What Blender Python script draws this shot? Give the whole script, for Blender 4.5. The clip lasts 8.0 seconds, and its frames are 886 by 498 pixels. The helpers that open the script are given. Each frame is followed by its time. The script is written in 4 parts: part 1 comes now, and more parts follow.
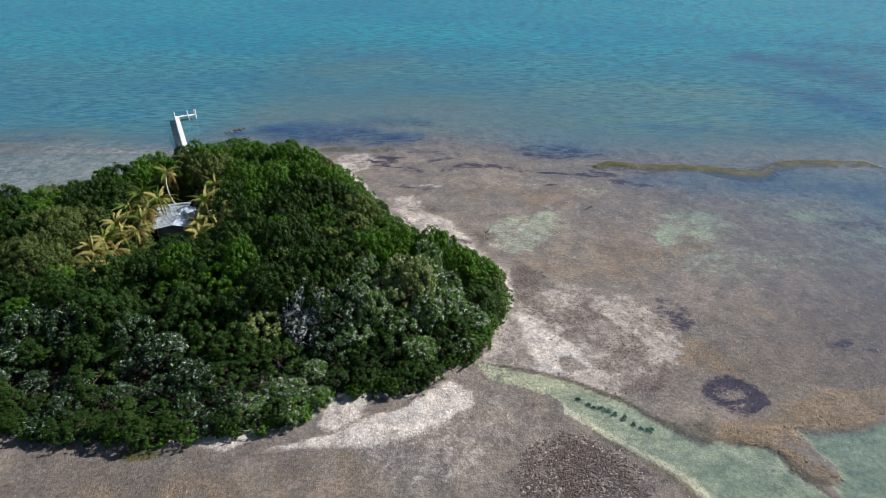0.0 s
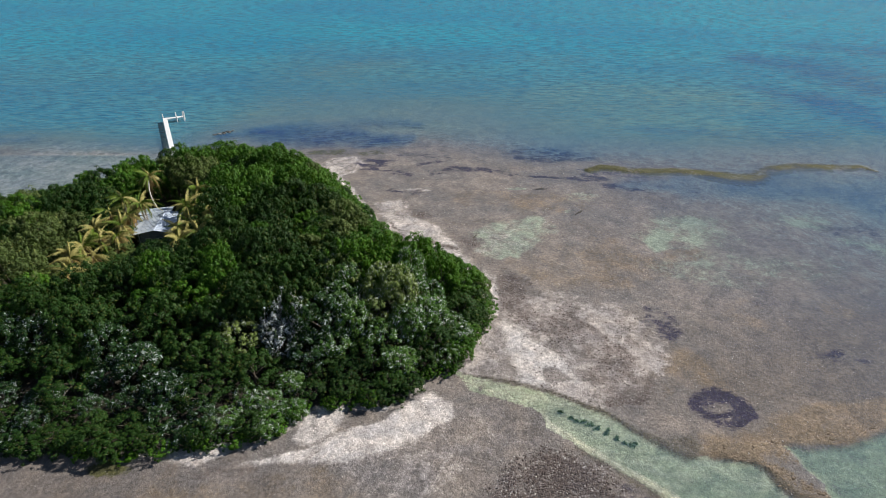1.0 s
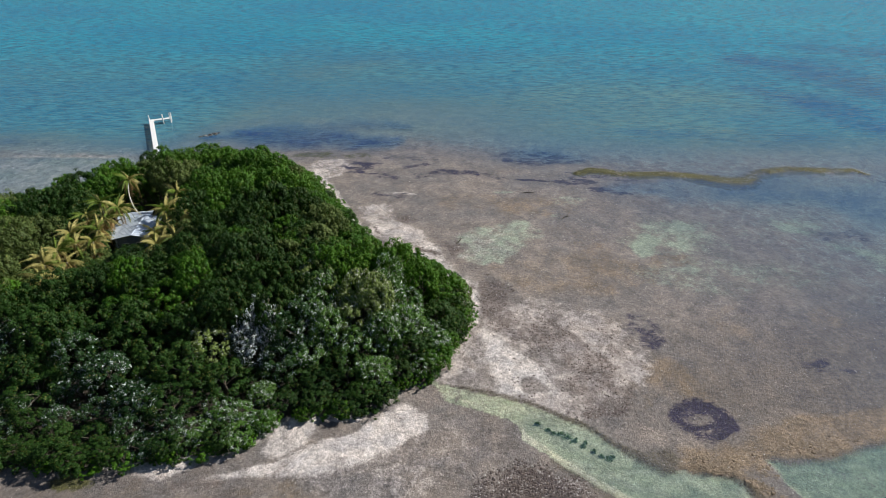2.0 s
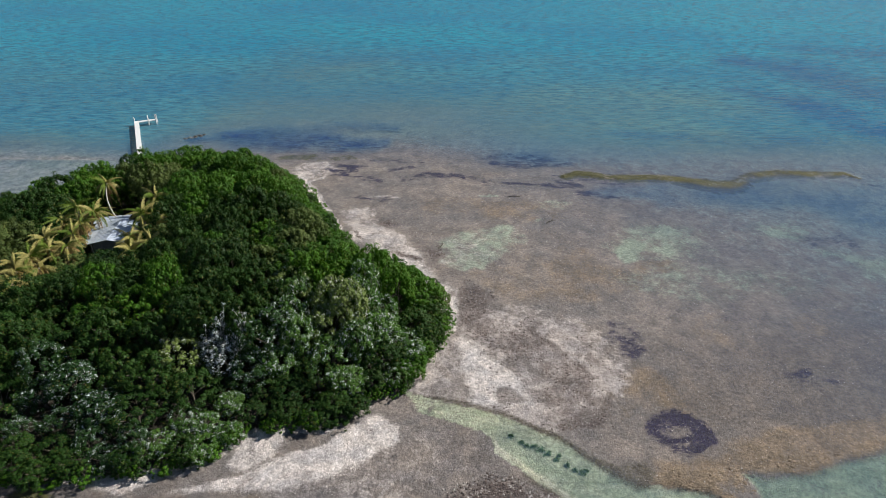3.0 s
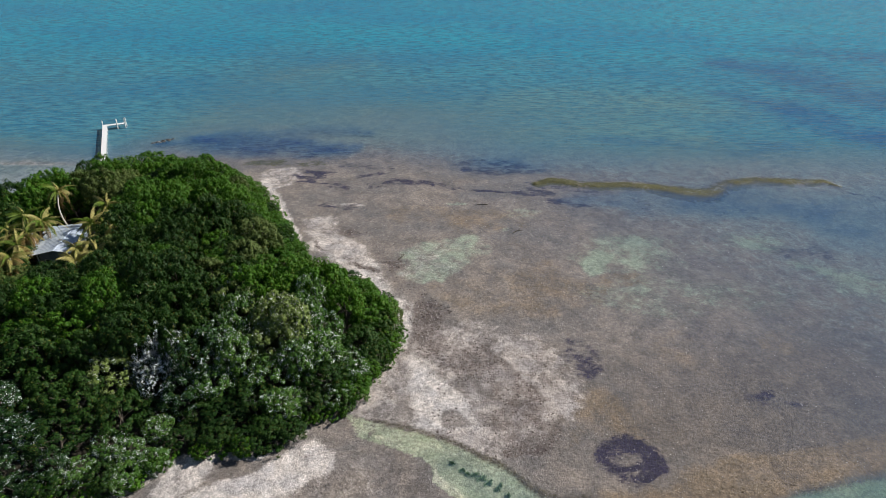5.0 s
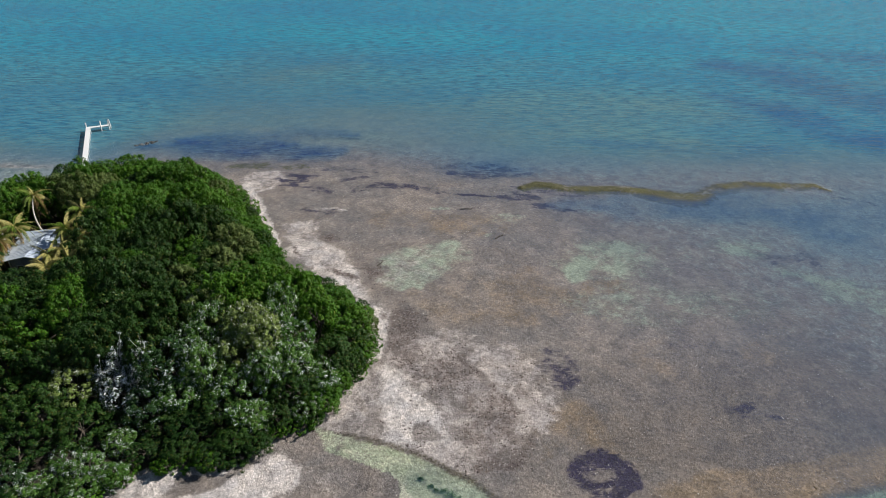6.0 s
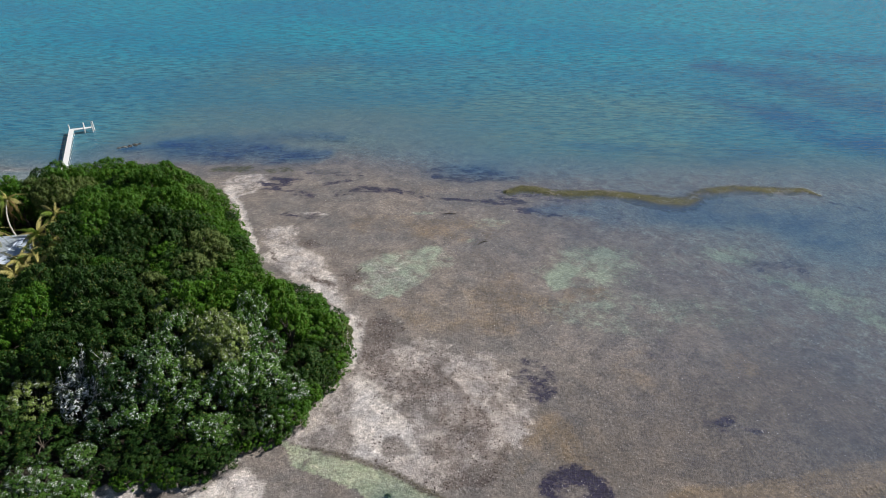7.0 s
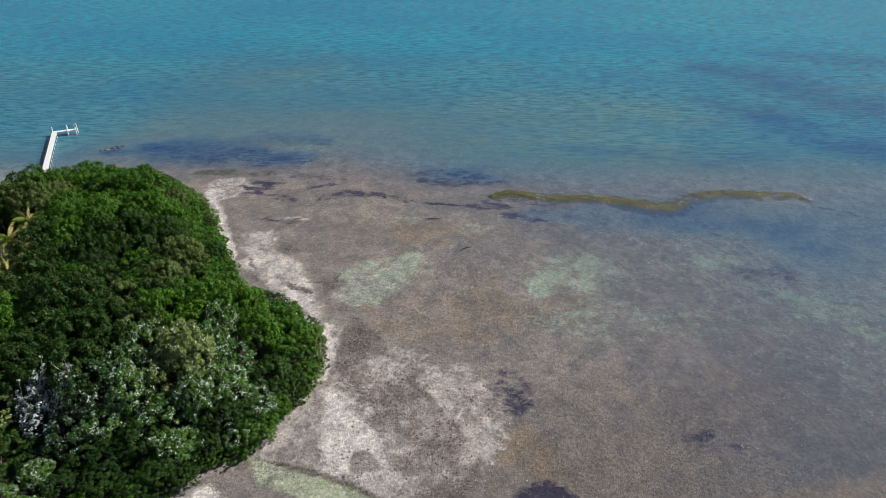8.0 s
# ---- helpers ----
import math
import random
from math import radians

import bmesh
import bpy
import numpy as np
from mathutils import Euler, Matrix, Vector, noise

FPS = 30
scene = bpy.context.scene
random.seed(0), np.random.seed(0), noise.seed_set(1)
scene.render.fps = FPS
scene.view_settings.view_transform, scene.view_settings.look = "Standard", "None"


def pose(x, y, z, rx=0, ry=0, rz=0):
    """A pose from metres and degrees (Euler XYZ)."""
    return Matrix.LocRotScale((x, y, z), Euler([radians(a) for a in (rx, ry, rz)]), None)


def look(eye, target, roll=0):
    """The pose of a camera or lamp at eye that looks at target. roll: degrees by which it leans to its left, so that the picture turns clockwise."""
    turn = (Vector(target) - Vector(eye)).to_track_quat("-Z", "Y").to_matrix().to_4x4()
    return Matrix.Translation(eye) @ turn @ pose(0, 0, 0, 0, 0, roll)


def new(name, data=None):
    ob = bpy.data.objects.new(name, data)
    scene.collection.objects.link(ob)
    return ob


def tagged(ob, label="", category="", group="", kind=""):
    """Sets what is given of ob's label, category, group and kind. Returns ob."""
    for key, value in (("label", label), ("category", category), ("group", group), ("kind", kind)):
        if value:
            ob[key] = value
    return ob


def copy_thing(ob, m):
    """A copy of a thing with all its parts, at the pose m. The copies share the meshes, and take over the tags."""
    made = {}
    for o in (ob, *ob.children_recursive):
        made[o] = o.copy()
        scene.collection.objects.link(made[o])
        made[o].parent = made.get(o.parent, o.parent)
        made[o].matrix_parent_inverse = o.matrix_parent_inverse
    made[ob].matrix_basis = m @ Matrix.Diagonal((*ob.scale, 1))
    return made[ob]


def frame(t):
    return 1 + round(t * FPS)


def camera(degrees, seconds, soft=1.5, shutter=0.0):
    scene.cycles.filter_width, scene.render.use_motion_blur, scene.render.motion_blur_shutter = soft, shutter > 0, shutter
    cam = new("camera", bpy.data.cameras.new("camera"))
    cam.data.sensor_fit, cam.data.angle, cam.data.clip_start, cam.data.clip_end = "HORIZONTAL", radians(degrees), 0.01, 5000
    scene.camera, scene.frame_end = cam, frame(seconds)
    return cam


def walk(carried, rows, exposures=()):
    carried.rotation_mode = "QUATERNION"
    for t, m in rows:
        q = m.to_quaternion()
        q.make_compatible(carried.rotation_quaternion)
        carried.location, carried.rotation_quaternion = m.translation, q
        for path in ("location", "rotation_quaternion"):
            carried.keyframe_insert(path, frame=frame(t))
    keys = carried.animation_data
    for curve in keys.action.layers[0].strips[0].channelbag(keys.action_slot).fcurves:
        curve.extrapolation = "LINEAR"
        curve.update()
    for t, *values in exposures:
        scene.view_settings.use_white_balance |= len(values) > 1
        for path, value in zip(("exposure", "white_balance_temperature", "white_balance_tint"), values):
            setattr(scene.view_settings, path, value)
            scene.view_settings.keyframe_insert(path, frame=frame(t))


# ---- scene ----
cam = camera(73.0, 8.0, soft=0.75)
# seconds, eye, and the Euler angles of its pose
PATH = [
    (0, 0.01, -0.00, 59.98, 59.13, -0.00, 0.00),
    (0.5, 1.33, 1.25, 59.98, 59.12, -0.03, 0.04),
    (1, 2.83, 2.40, 59.99, 59.10, -0.05, 0.08),
    (1.5, 4.48, 3.48, 59.99, 59.08, -0.07, 0.11),
    (3, 9.94, 6.62, 60.01, 59.02, -0.13, 0.23),
    (3.5, 11.84, 7.68, 60.02, 59.01, -0.15, 0.27),
    (4, 13.76, 8.77, 60.03, 58.99, -0.17, 0.30),
    (4.5, 15.68, 9.88, 60.05, 58.97, -0.19, 0.34),
    (6, 21.36, 13.34, 60.10, 58.92, -0.25, 0.46),
    (6.5, 23.22, 14.53, 60.12, 58.90, -0.27, 0.49),
    (7, 25.07, 15.74, 60.14, 58.88, -0.30, 0.53),
    (7.5, 26.90, 16.95, 60.17, 58.86, -0.32, 0.57),
    (8, 28.73, 18.19, 60.19, 58.84, -0.34, 0.61),
]
walk(cam, [(t, pose(x, y, z, rx, ry, rz)) for t, x, y, z, rx, ry, rz in PATH], [(0, 0.10), (1.5, 0.08), (3.5, 0.0), (8, -0.03)])

# ---- light ----
SUN_TO = Vector((0.75, 0.32, 0.60)).normalized()
sun = new("sun", bpy.data.lights.new("sun", "SUN"))
sun.data.energy, sun.data.angle, sun.data.color = 5.3, radians(0.55), (1.0, 0.955, 0.88)
sun.matrix_world = look((0, 0, 200), Vector((0, 0, 200)) - SUN_TO)

world = bpy.data.worlds.new("sky")
scene.world = world
world.use_nodes = True
sky = world.node_tree.nodes.new("ShaderNodeTexSky")
sky.sky_type, sky.sun_disc = "NISHITA", False
sky.sun_elevation = math.asin(SUN_TO.z)
sky.sun_rotation = math.atan2(SUN_TO.x, SUN_TO.y)
sky.air_density, sky.dust_density, sky.ozone_density = 1.0, 0.2, 1.6
world.node_tree.links.new(sky.outputs["Color"], world.node_tree.nodes["Background"].inputs["Color"])
world.node_tree.nodes["Background"].inputs["Strength"].default_value = 0.05


# ---- materials ----
class Nodes:
    """A short hand for a material's node tree."""

    def __init__(self, name):
        self.mat = bpy.data.materials.new(name)
        self.mat.use_nodes = True
        self.tree = self.mat.node_tree
        self.shader = self.tree.nodes["Principled BSDF"]
        self.out = self.tree.nodes["Material Output"]

    def put(self, socket, value):
        if isinstance(value, bpy.types.NodeSocket):
            self.tree.links.new(value, socket)
        else:
            socket.default_value = (*value, 1.0) if isinstance(value, tuple) and len(value) == 3 and socket.type == "RGBA" else value

    def node(self, kind, out, settings=(), **inputs):
        n = self.tree.nodes.new("ShaderNode" + kind)
        for key, value in settings:
            setattr(n, key, value)
        for key, value in inputs.items():
            self.put(n.inputs[key.replace("_", " ")], value)
        return n.outputs[out]

    def maths(self, op, a, b=0.0, clamp=False):
        n = self.tree.nodes.new("ShaderNodeMath")
        n.operation, n.use_clamp = op, clamp
        self.put(n.inputs[0], a)
        self.put(n.inputs[1], b)
        return n.outputs[0]

    def mix(self, fac, a, b, blend="MIX"):
        n = self.tree.nodes.new("ShaderNodeMix")
        n.data_type, n.blend_type = "RGBA", blend
        self.put(n.inputs[0], fac)
        self.put(n.inputs[6], a)
        self.put(n.inputs[7], b)
        return n.outputs[2]

    def step(self, value, low, high):
        n = self.tree.nodes.new("ShaderNodeMapRange")
        n.interpolation_type = "SMOOTHSTEP"
        self.put(n.inputs[0], value)
        n.inputs[1].default_value, n.inputs[2].default_value = low, high
        return n.outputs[0]

    def place(self, scale=(1, 1, 1), turn=0.0):
        """World-sized coordinates, in metres times scale."""
        at = self.node("NewGeometry", "Position")
        return self.node("Mapping", "Vector", Vector=at, Scale=scale, Rotation=(0, 0, radians(turn)))

    def grain(self, scale, detail=3.0, rough=0.55, at=None, **more):
        return self.node("TexNoise", "Fac", Vector=at or self.place(), Scale=scale, Detail=detail, Roughness=rough, **more)

    def attr(self, name):
        return self.node("Attribute", "Fac", [("attribute_name", name)])

    def bump(self, height, strength, distance):
        self.put(self.shader.inputs["Normal"], self.node("Bump", "Normal", Height=height, Strength=strength, Distance=distance))

    def set(self, **inputs):
        for key, value in inputs.items():
            self.put(self.shader.inputs[key.replace("_", " ")], value)
        return self.mat


def ground_material():
    """Sand, marl, rubble, weed and silt, laid by the cover that the ground's mesh carries."""
    n = Nodes("seabed")
    at = n.place((1, 1, 1), 33)
    fine = n.grain(4.0, 6, 0.8, at, Distortion=0.7)
    tiny = n.grain(11.0, 3, 0.65, at)
    mottle = n.grain(0.6, 6, 0.7, at, Distortion=0.5)
    broad = n.grain(0.07, 5, 0.62, at)
    other = n.grain(0.32, 6, 0.72, n.place((1, 1, 1), 61), Distortion=0.5)
    fray = n.maths("MULTIPLY", n.maths("SUBTRACT", n.maths("ADD", n.maths("MULTIPLY", mottle, 0.6), n.maths("MULTIPLY", fine, 0.4)), 0.5), 3.2)
    unfray = n.maths("MULTIPLY", n.maths("SUBTRACT", n.maths("ADD", n.maths("MULTIPLY", other, 0.5), n.maths("MULTIPLY", fine, 0.5)), 0.5), 3.2)

    def cover(name, low=0.15, high=0.95, ragged=fray):
        own = n.attr(name)
        return n.step(n.maths("ADD", own, n.maths("MULTIPLY", ragged, n.step(own, 0.0, 0.35))), low, high)

    cells = n.node("TexVoronoi", "Color", Vector=at, Scale=4.6, Randomness=1.0)
    near = n.node("TexVoronoi", "Distance", Vector=at, Scale=4.6, Randomness=1.0)
    pick, pick_b = n.node("SeparateColor", "Red", Color=cells), n.node("SeparateColor", "Green", Color=cells)
    strewn = n.step(n.maths("ADD", n.maths("MULTIPLY", other, 0.6), n.maths("MULTIPLY", mottle, 0.4)), 0.40, 0.66)
    light_speck = n.maths("MULTIPLY", n.maths("MULTIPLY", n.step(pick, 0.70, 0.98), n.step(near, 0.42, 0.1)), strewn)
    dark_speck = n.maths("MULTIPLY", n.step(pick_b, 0.50, 0.9), n.step(near, 0.55, 0.15))

    colour = n.mix(n.step(broad, 0.38, 0.60), (0.244, 0.228, 0.218), (0.322, 0.280, 0.246))
    colour = n.mix(n.maths("MULTIPLY", n.step(n.grain(0.16, 6, 0.7, n.place((1, 1, 1), 20), Distortion=0.6), 0.50, 0.66), 0.5), colour, (0.150, 0.124, 0.104))
    colour = n.mix(n.step(other, 0.34, 0.66), n.mix(0.45, colour, (0.15, 0.135, 0.135)), colour)
    colour = n.mix(n.step(mottle, 0.30, 0.66), n.mix(0.45, colour, (0.14, 0.12, 0.11)), colour)
    colour = n.mix(cover("dim", 0.0, 1.1), colour, n.mix(mottle, (0.105, 0.090, 0.080), (0.215, 0.180, 0.155)))
    colour = n.mix(cover("deep"), colour, n.mix(mottle, (0.20, 0.235, 0.235), (0.38, 0.41, 0.38)))
    colour = n.mix(cover("ochre", 0.05, 1.1, unfray), colour, n.mix(mottle, (0.150, 0.112, 0.076), (0.320, 0.246, 0.170)))
    colour = n.mix(cover("green", 0.1, 1.1), colour, n.mix(fine, (0.18, 0.250, 0.190), (0.47, 0.515, 0.415)))
    colour = n.mix(cover("sand"), colour, n.mix(n.step(mottle, 0.32, 0.68), (0.36, 0.318, 0.30), (0.54, 0.488, 0.465)))
    colour = n.mix(cover("white", 0.1, 1.05, unfray), colour, n.mix(n.step(mottle, 0.3, 0.7), (0.50, 0.46, 0.44), (0.76, 0.715, 0.695)))
    colour = n.mix(n.maths("MULTIPLY", n.maths("MULTIPLY", cover("rubble", 0.1, 0.9, unfray), n.step(fine, 0.37, 0.55)), n.step(n.maths("ADD", n.maths("MULTIPLY", mottle, 0.5), n.maths("MULTIPLY", other, 0.5)), 0.32, 0.52)), colour, n.mix(tiny, (0.050, 0.038, 0.036), (0.20, 0.155, 0.14)))
    streak = n.grain(0.5, 5, 0.65, n.place((0.5, 1.4, 1), 42))
    bed = n.mix(n.step(streak, 0.34, 0.64), (0.30, 0.345, 0.235), (0.45, 0.48, 0.35))
    bed = n.mix(n.maths("MULTIPLY", cover("silt_deep", 0.1, 1.3), 0.7), bed, n.mix(n.step(mottle, 0.34, 0.66), (0.135, 0.195, 0.125), (0.29, 0.35, 0.24)))
    bed = n.mix(cover("fringe", 0.15, 1.0), bed, n.mix(n.step(mottle, 0.3, 0.7), (0.46, 0.455, 0.32), (0.70, 0.69, 0.55)))
    colour = n.mix(cover("silt", 0.2, 0.6), colour, bed)
    colour = n.mix(n.maths("MULTIPLY", cover("damp", 0.1, 0.9), 0.6), colour, (0.24, 0.215, 0.20))
    colour = n.mix(cover("reef"), colour, n.mix(n.step(n.maths("ADD", n.maths("MULTIPLY", fine, 0.5), n.maths("MULTIPLY", mottle, 0.5)), 0.32, 0.68), (0.075, 0.056, 0.044), (0.33, 0.255, 0.17)))
    wisps = n.maths("MAXIMUM", n.step(n.grain(0.42, 5, 0.7, n.place((0.55, 1.2, 1), 8), Distortion=0.6), 0.38, 0.54), n.step(n.attr("weed"), 0.85, 1.05))
    colour = n.mix(n.maths("MULTIPLY", n.maths("MULTIPLY", cover("weed", 0.10, 0.75, unfray), wisps), n.step(n.maths("ADD", n.maths("MULTIPLY", fine, 0.6), n.maths("MULTIPLY", mottle, 0.4)), 0.30, 0.50)), colour, n.mix(tiny, (0.008, 0.006, 0.026), (0.046, 0.038, 0.086)))
    colour = n.mix(cover("algae", 0.25, 0.8), colour, n.mix(fine, (0.030, 0.034, 0.010), (0.125, 0.122, 0.040)))
    colour = n.mix(n.maths("MULTIPLY", cover("bank", 0.15, 1.0), n.step(fine, 0.30, 0.58)), colour, n.mix(tiny, (0.045, 0.040, 0.026), (0.135, 0.115, 0.075)))
    colour = n.mix(cover("litter", 0.3, 0.7), colour, n.mix(fine, (0.018, 0.015, 0.010), (0.06, 0.05, 0.032)))
    colour = n.mix(n.maths("MULTIPLY", light_speck, 0.9), colour, (0.80, 0.76, 0.73))
    colour = n.mix(n.maths("MULTIPLY", dark_speck, 0.45), colour, (0.08, 0.068, 0.062))
    colour = n.mix(0.6, colour, n.mix(n.step(fine, 0.28, 0.72), (0.56, 0.56, 0.56), (1.40, 1.40, 1.40)), "MULTIPLY")
    pebbly = n.grain(1.9, 5, 0.75, n.place((1, 1, 1), 12), Distortion=0.3)
    colour = n.mix(0.8, colour, n.mix(n.step(pebbly, 0.34, 0.66), (0.72, 0.72, 0.72), (1.36, 1.36, 1.36)), "MULTIPLY")
    colour = n.mix(0.7, colour, n.mix(n.step(n.grain(0.23, 5, 0.65, n.place((1, 1, 1), 77), Distortion=0.8), 0.36, 0.64), (0.76, 0.77, 0.80), (1.24, 1.21, 1.16)), "MULTIPLY")
    colour = n.mix(1.0, colour, (1.0, 0.985, 0.985), "MULTIPLY")
    n.bump(n.maths("ADD", n.maths("ADD", fine, pebbly), n.maths("MULTIPLY", mottle, 0.8)), 0.75, 0.22)
    return n.set(Base_Color=colour, Roughness=0.85)


def water_material():
    """Clear over the flats, milky turquoise where it is deep; the depth is carried by the sheet."""
    n = Nodes("sea_water")
    depth = n.attr("depth")
    at = n.place((0.25, 1.0, 1.0), 5.0)
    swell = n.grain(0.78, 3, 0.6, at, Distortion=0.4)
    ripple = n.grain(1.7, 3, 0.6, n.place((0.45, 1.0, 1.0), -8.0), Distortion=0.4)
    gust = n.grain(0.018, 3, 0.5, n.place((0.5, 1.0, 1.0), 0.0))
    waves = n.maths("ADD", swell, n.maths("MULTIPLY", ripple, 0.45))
    normal = n.node("Bump", "Normal", Height=waves, Strength=n.maths("ADD", n.maths("MULTIPLY", n.step(depth, 0.22, 0.75), 0.75), 0.05), Distance=0.4)
    cloud = n.maths("SUBTRACT", 1.0, n.node("Math", 0, [("operation", "EXPONENT")], Value=n.maths("MULTIPLY", n.maths("MAXIMUM", n.maths("SUBTRACT", depth, 0.07), 0.0), -1.15)))
    # The violet shallow tone stands in for sky reflected on the right-hand flats.
    body = n.mix(n.step(depth, 0.3, 1.2), (0.185, 0.190, 0.285), (0.120, 0.305, 0.365))
    body = n.mix(n.attr("tint"), body, (0.220, 0.315, 0.280))
    body = n.mix(n.step(depth, 0.9, 2.4), body, (0.022, 0.362, 0.505))
    # Wave and gust shading is also painted into the body colour, besides the bump.
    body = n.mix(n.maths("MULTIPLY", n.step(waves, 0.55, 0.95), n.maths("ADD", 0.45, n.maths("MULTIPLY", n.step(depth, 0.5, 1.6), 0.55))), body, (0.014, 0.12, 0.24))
    body = n.mix(n.step(gust, 0.35, 0.65), body, n.mix(0.4, body, (0.008, 0.17, 0.36)))
    body = n.mix(n.maths("MULTIPLY", n.maths("MULTIPLY", n.attr("navy"), n.step(depth, 0.15, 0.5)), 0.85), body, (0.018, 0.060, 0.235))
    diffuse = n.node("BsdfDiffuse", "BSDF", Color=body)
    clear = n.node("BsdfTransparent", "BSDF", Color=n.mix(n.step(depth, 0.05, 1.6), (1.0, 1.0, 1.0), (0.55, 0.88, 0.90)))
    deep = n.node("MixShader", "Shader")
    mixer = deep.node
    n.put(mixer.inputs[0], cloud), n.put(mixer.inputs[1], clear), n.put(mixer.inputs[2], diffuse)
    gloss = n.node("BsdfGlossy", "BSDF", Color=(1, 1, 1), Roughness=0.13, Normal=normal)
    top = n.node("MixShader", "Shader").node
    facing = n.node("LayerWeight", "Facing", Blend=0.5, Normal=normal)
    n.put(top.inputs[0], n.maths("ADD", 0.02, n.maths("MULTIPLY", n.maths("POWER", facing, 5.0), 0.50)))
    n.put(top.inputs[1], mixer.outputs[0]), n.put(top.inputs[2], gloss)
    n.put(n.out.inputs["Surface"], top.outputs[0])
    return n.mat


def leaf_material(name, dark, light, splash=0.0, splash_colour=(0.6, 0.6, 0.56), rough=0.5):
    """Leaves that vary from leaf to leaf and from tree to tree; splash: the share of whitened ones."""
    n = Nodes(name)
    each = n.node("NewGeometry", "Random Per Island")
    tree = n.node("ObjectInfo", "Random")
    clump = n.grain(1.4, 2, 0.5)
    tone = n.maths("ADD", n.maths("MULTIPLY", each, 0.55), n.maths("MULTIPLY", tree, 0.45))
    colour = n.mix(tone, dark, light)
    colour = n.mix(n.maths("MULTIPLY", n.step(each, 0.90, 0.97), 0.6), colour, (0.20, 0.17, 0.04))
    if splash:
        spots = n.step(n.maths("ADD", n.maths("MULTIPLY", clump, 1.0), n.maths("MULTIPLY", each, 0.5)), 1.02 - splash, 1.10 - splash)
        colour = n.mix(spots, colour, splash_colour)
    n.set(Base_Color=colour, Roughness=rough)
    n.shader.inputs["Specular IOR Level"].default_value = 0.18
    glow = n.node("BsdfTranslucent", "BSDF", Color=n.mix(0.5, colour, (0.10, 0.16, 0.01)))
    both = n.node("MixShader", "Shader").node
    both.inputs[0].default_value = 0.12
    n.put(both.inputs[1], n.shader.outputs[0]), n.put(both.inputs[2], glow)
    n.put(n.out.inputs["Surface"], both.outputs[0])
    return n.mat


def plain_material(name, a, b, scale=2.0, rough=0.7, metal=0.0, bump=0.2, stretch=(1, 1, 1)):
    """One colour that wanders between a and b at two scales, with a little relief."""
    n = Nodes(name)
    at = n.node("Mapping", "Vector", Vector=n.node("TexCoord", "Object"), Scale=stretch)
    wide, fine = n.grain(scale, 4, 0.6, at), n.grain(scale * 9, 3, 0.6, at)
    mixed = n.maths("ADD", n.maths("MULTIPLY", wide, 0.65), n.maths("MULTIPLY", fine, 0.35))
    tone = n.maths("ADD", n.step(mixed, 0.35, 0.65), n.maths("MULTIPLY", n.maths("SUBTRACT", n.node("ObjectInfo", "Random"), 0.5), 0.3), True)
    n.bump(fine, bump, 0.02)
    return n.set(Base_Color=n.mix(tone, a, b), Roughness=rough, Metallic=metal)


GROUND = ground_material()
WATER = water_material()
# MID and SPLASH partly carry the sunlit flank in their colour, DARK and SPECK the shaded slopes.
LEAF_DARK = leaf_material("leaves_dark", (0.008, 0.032, 0.006), (0.036, 0.092, 0.013))
LEAF_MID = leaf_material("leaves_mid", (0.018, 0.074, 0.005), (0.092, 0.225, 0.014))
LEAF_OLIVE = leaf_material("leaves_olive", (0.042, 0.072, 0.018), (0.150, 0.205, 0.055))
LEAF_PALE = leaf_material("leaves_pale", (0.095, 0.150, 0.030), (0.265, 0.340, 0.100), 0.09, (0.56, 0.58, 0.52))
LEAF_SPECK = leaf_material("leaves_speckled", (0.008, 0.032, 0.010), (0.036, 0.092, 0.022), 0.09, (0.56, 0.60, 0.60))
LEAF_SPLASH = leaf_material("leaves_splashed", (0.030, 0.094, 0.013), (0.118, 0.235, 0.040), 0.115, (0.66, 0.69, 0.68))
LEAF_WHITE = leaf_material("leaves_whitened", (0.012, 0.030, 0.014), (0.050, 0.085, 0.035), 0.26, (0.72, 0.75, 0.78))
BARK = plain_material("bark", (0.085, 0.066, 0.05), (0.21, 0.18, 0.15), 3.0, 0.9, 0, 0.5)
WHITE_BARK = plain_material("whitened_bark", (0.22, 0.22, 0.22), (0.66, 0.66, 0.65), 2.0, 0.9, 0, 0.4)
PALM_BARK = plain_material("palm_bark", (0.36, 0.33, 0.29), (0.66, 0.62, 0.57), 3.0, 0.85, 0, 0.4, (1, 1, 6))
FROND_GREEN = leaf_material("fronds_green", (0.065, 0.125, 0.014), (0.23, 0.32, 0.05))
FROND_YELLOW = leaf_material("fronds_yellow", (0.23, 0.212, 0.055), (0.56, 0.50, 0.19))
FROND_DRY = leaf_material("fronds_dry", (0.31, 0.19, 0.075), (0.60, 0.43, 0.19))
WHITE_WOOD = plain_material("white_deck", (0.88, 0.875, 0.865), (0.94, 0.935, 0.93), 1.2, 0.6, 0, 0.2, (1, 6, 1))
POST_WOOD = plain_material("white_post", (0.70, 0.69, 0.67), (0.86, 0.85, 0.83), 2.0, 0.65)
TIN = plain_material("roof_tin", (0.45, 0.53, 0.66), (0.68, 0.75, 0.85), 0.8, 0.38, 0.12, 0.1)
WALL_PAINT = plain_material("house_wall", (0.16, 0.17, 0.19), (0.28, 0.29, 0.31), 1.5, 0.8)
TRIM = plain_material("white_trim", (0.62, 0.62, 0.60), (0.80, 0.80, 0.78), 2.0, 0.6)
GLASS = plain_material("window_glass", (0.02, 0.025, 0.03), (0.04, 0.045, 0.05), 1.0, 0.08)
ROCK = plain_material("rock", (0.012, 0.012, 0.012), (0.26, 0.25, 0.23), 1.0, 0.9, 0, 0.6)
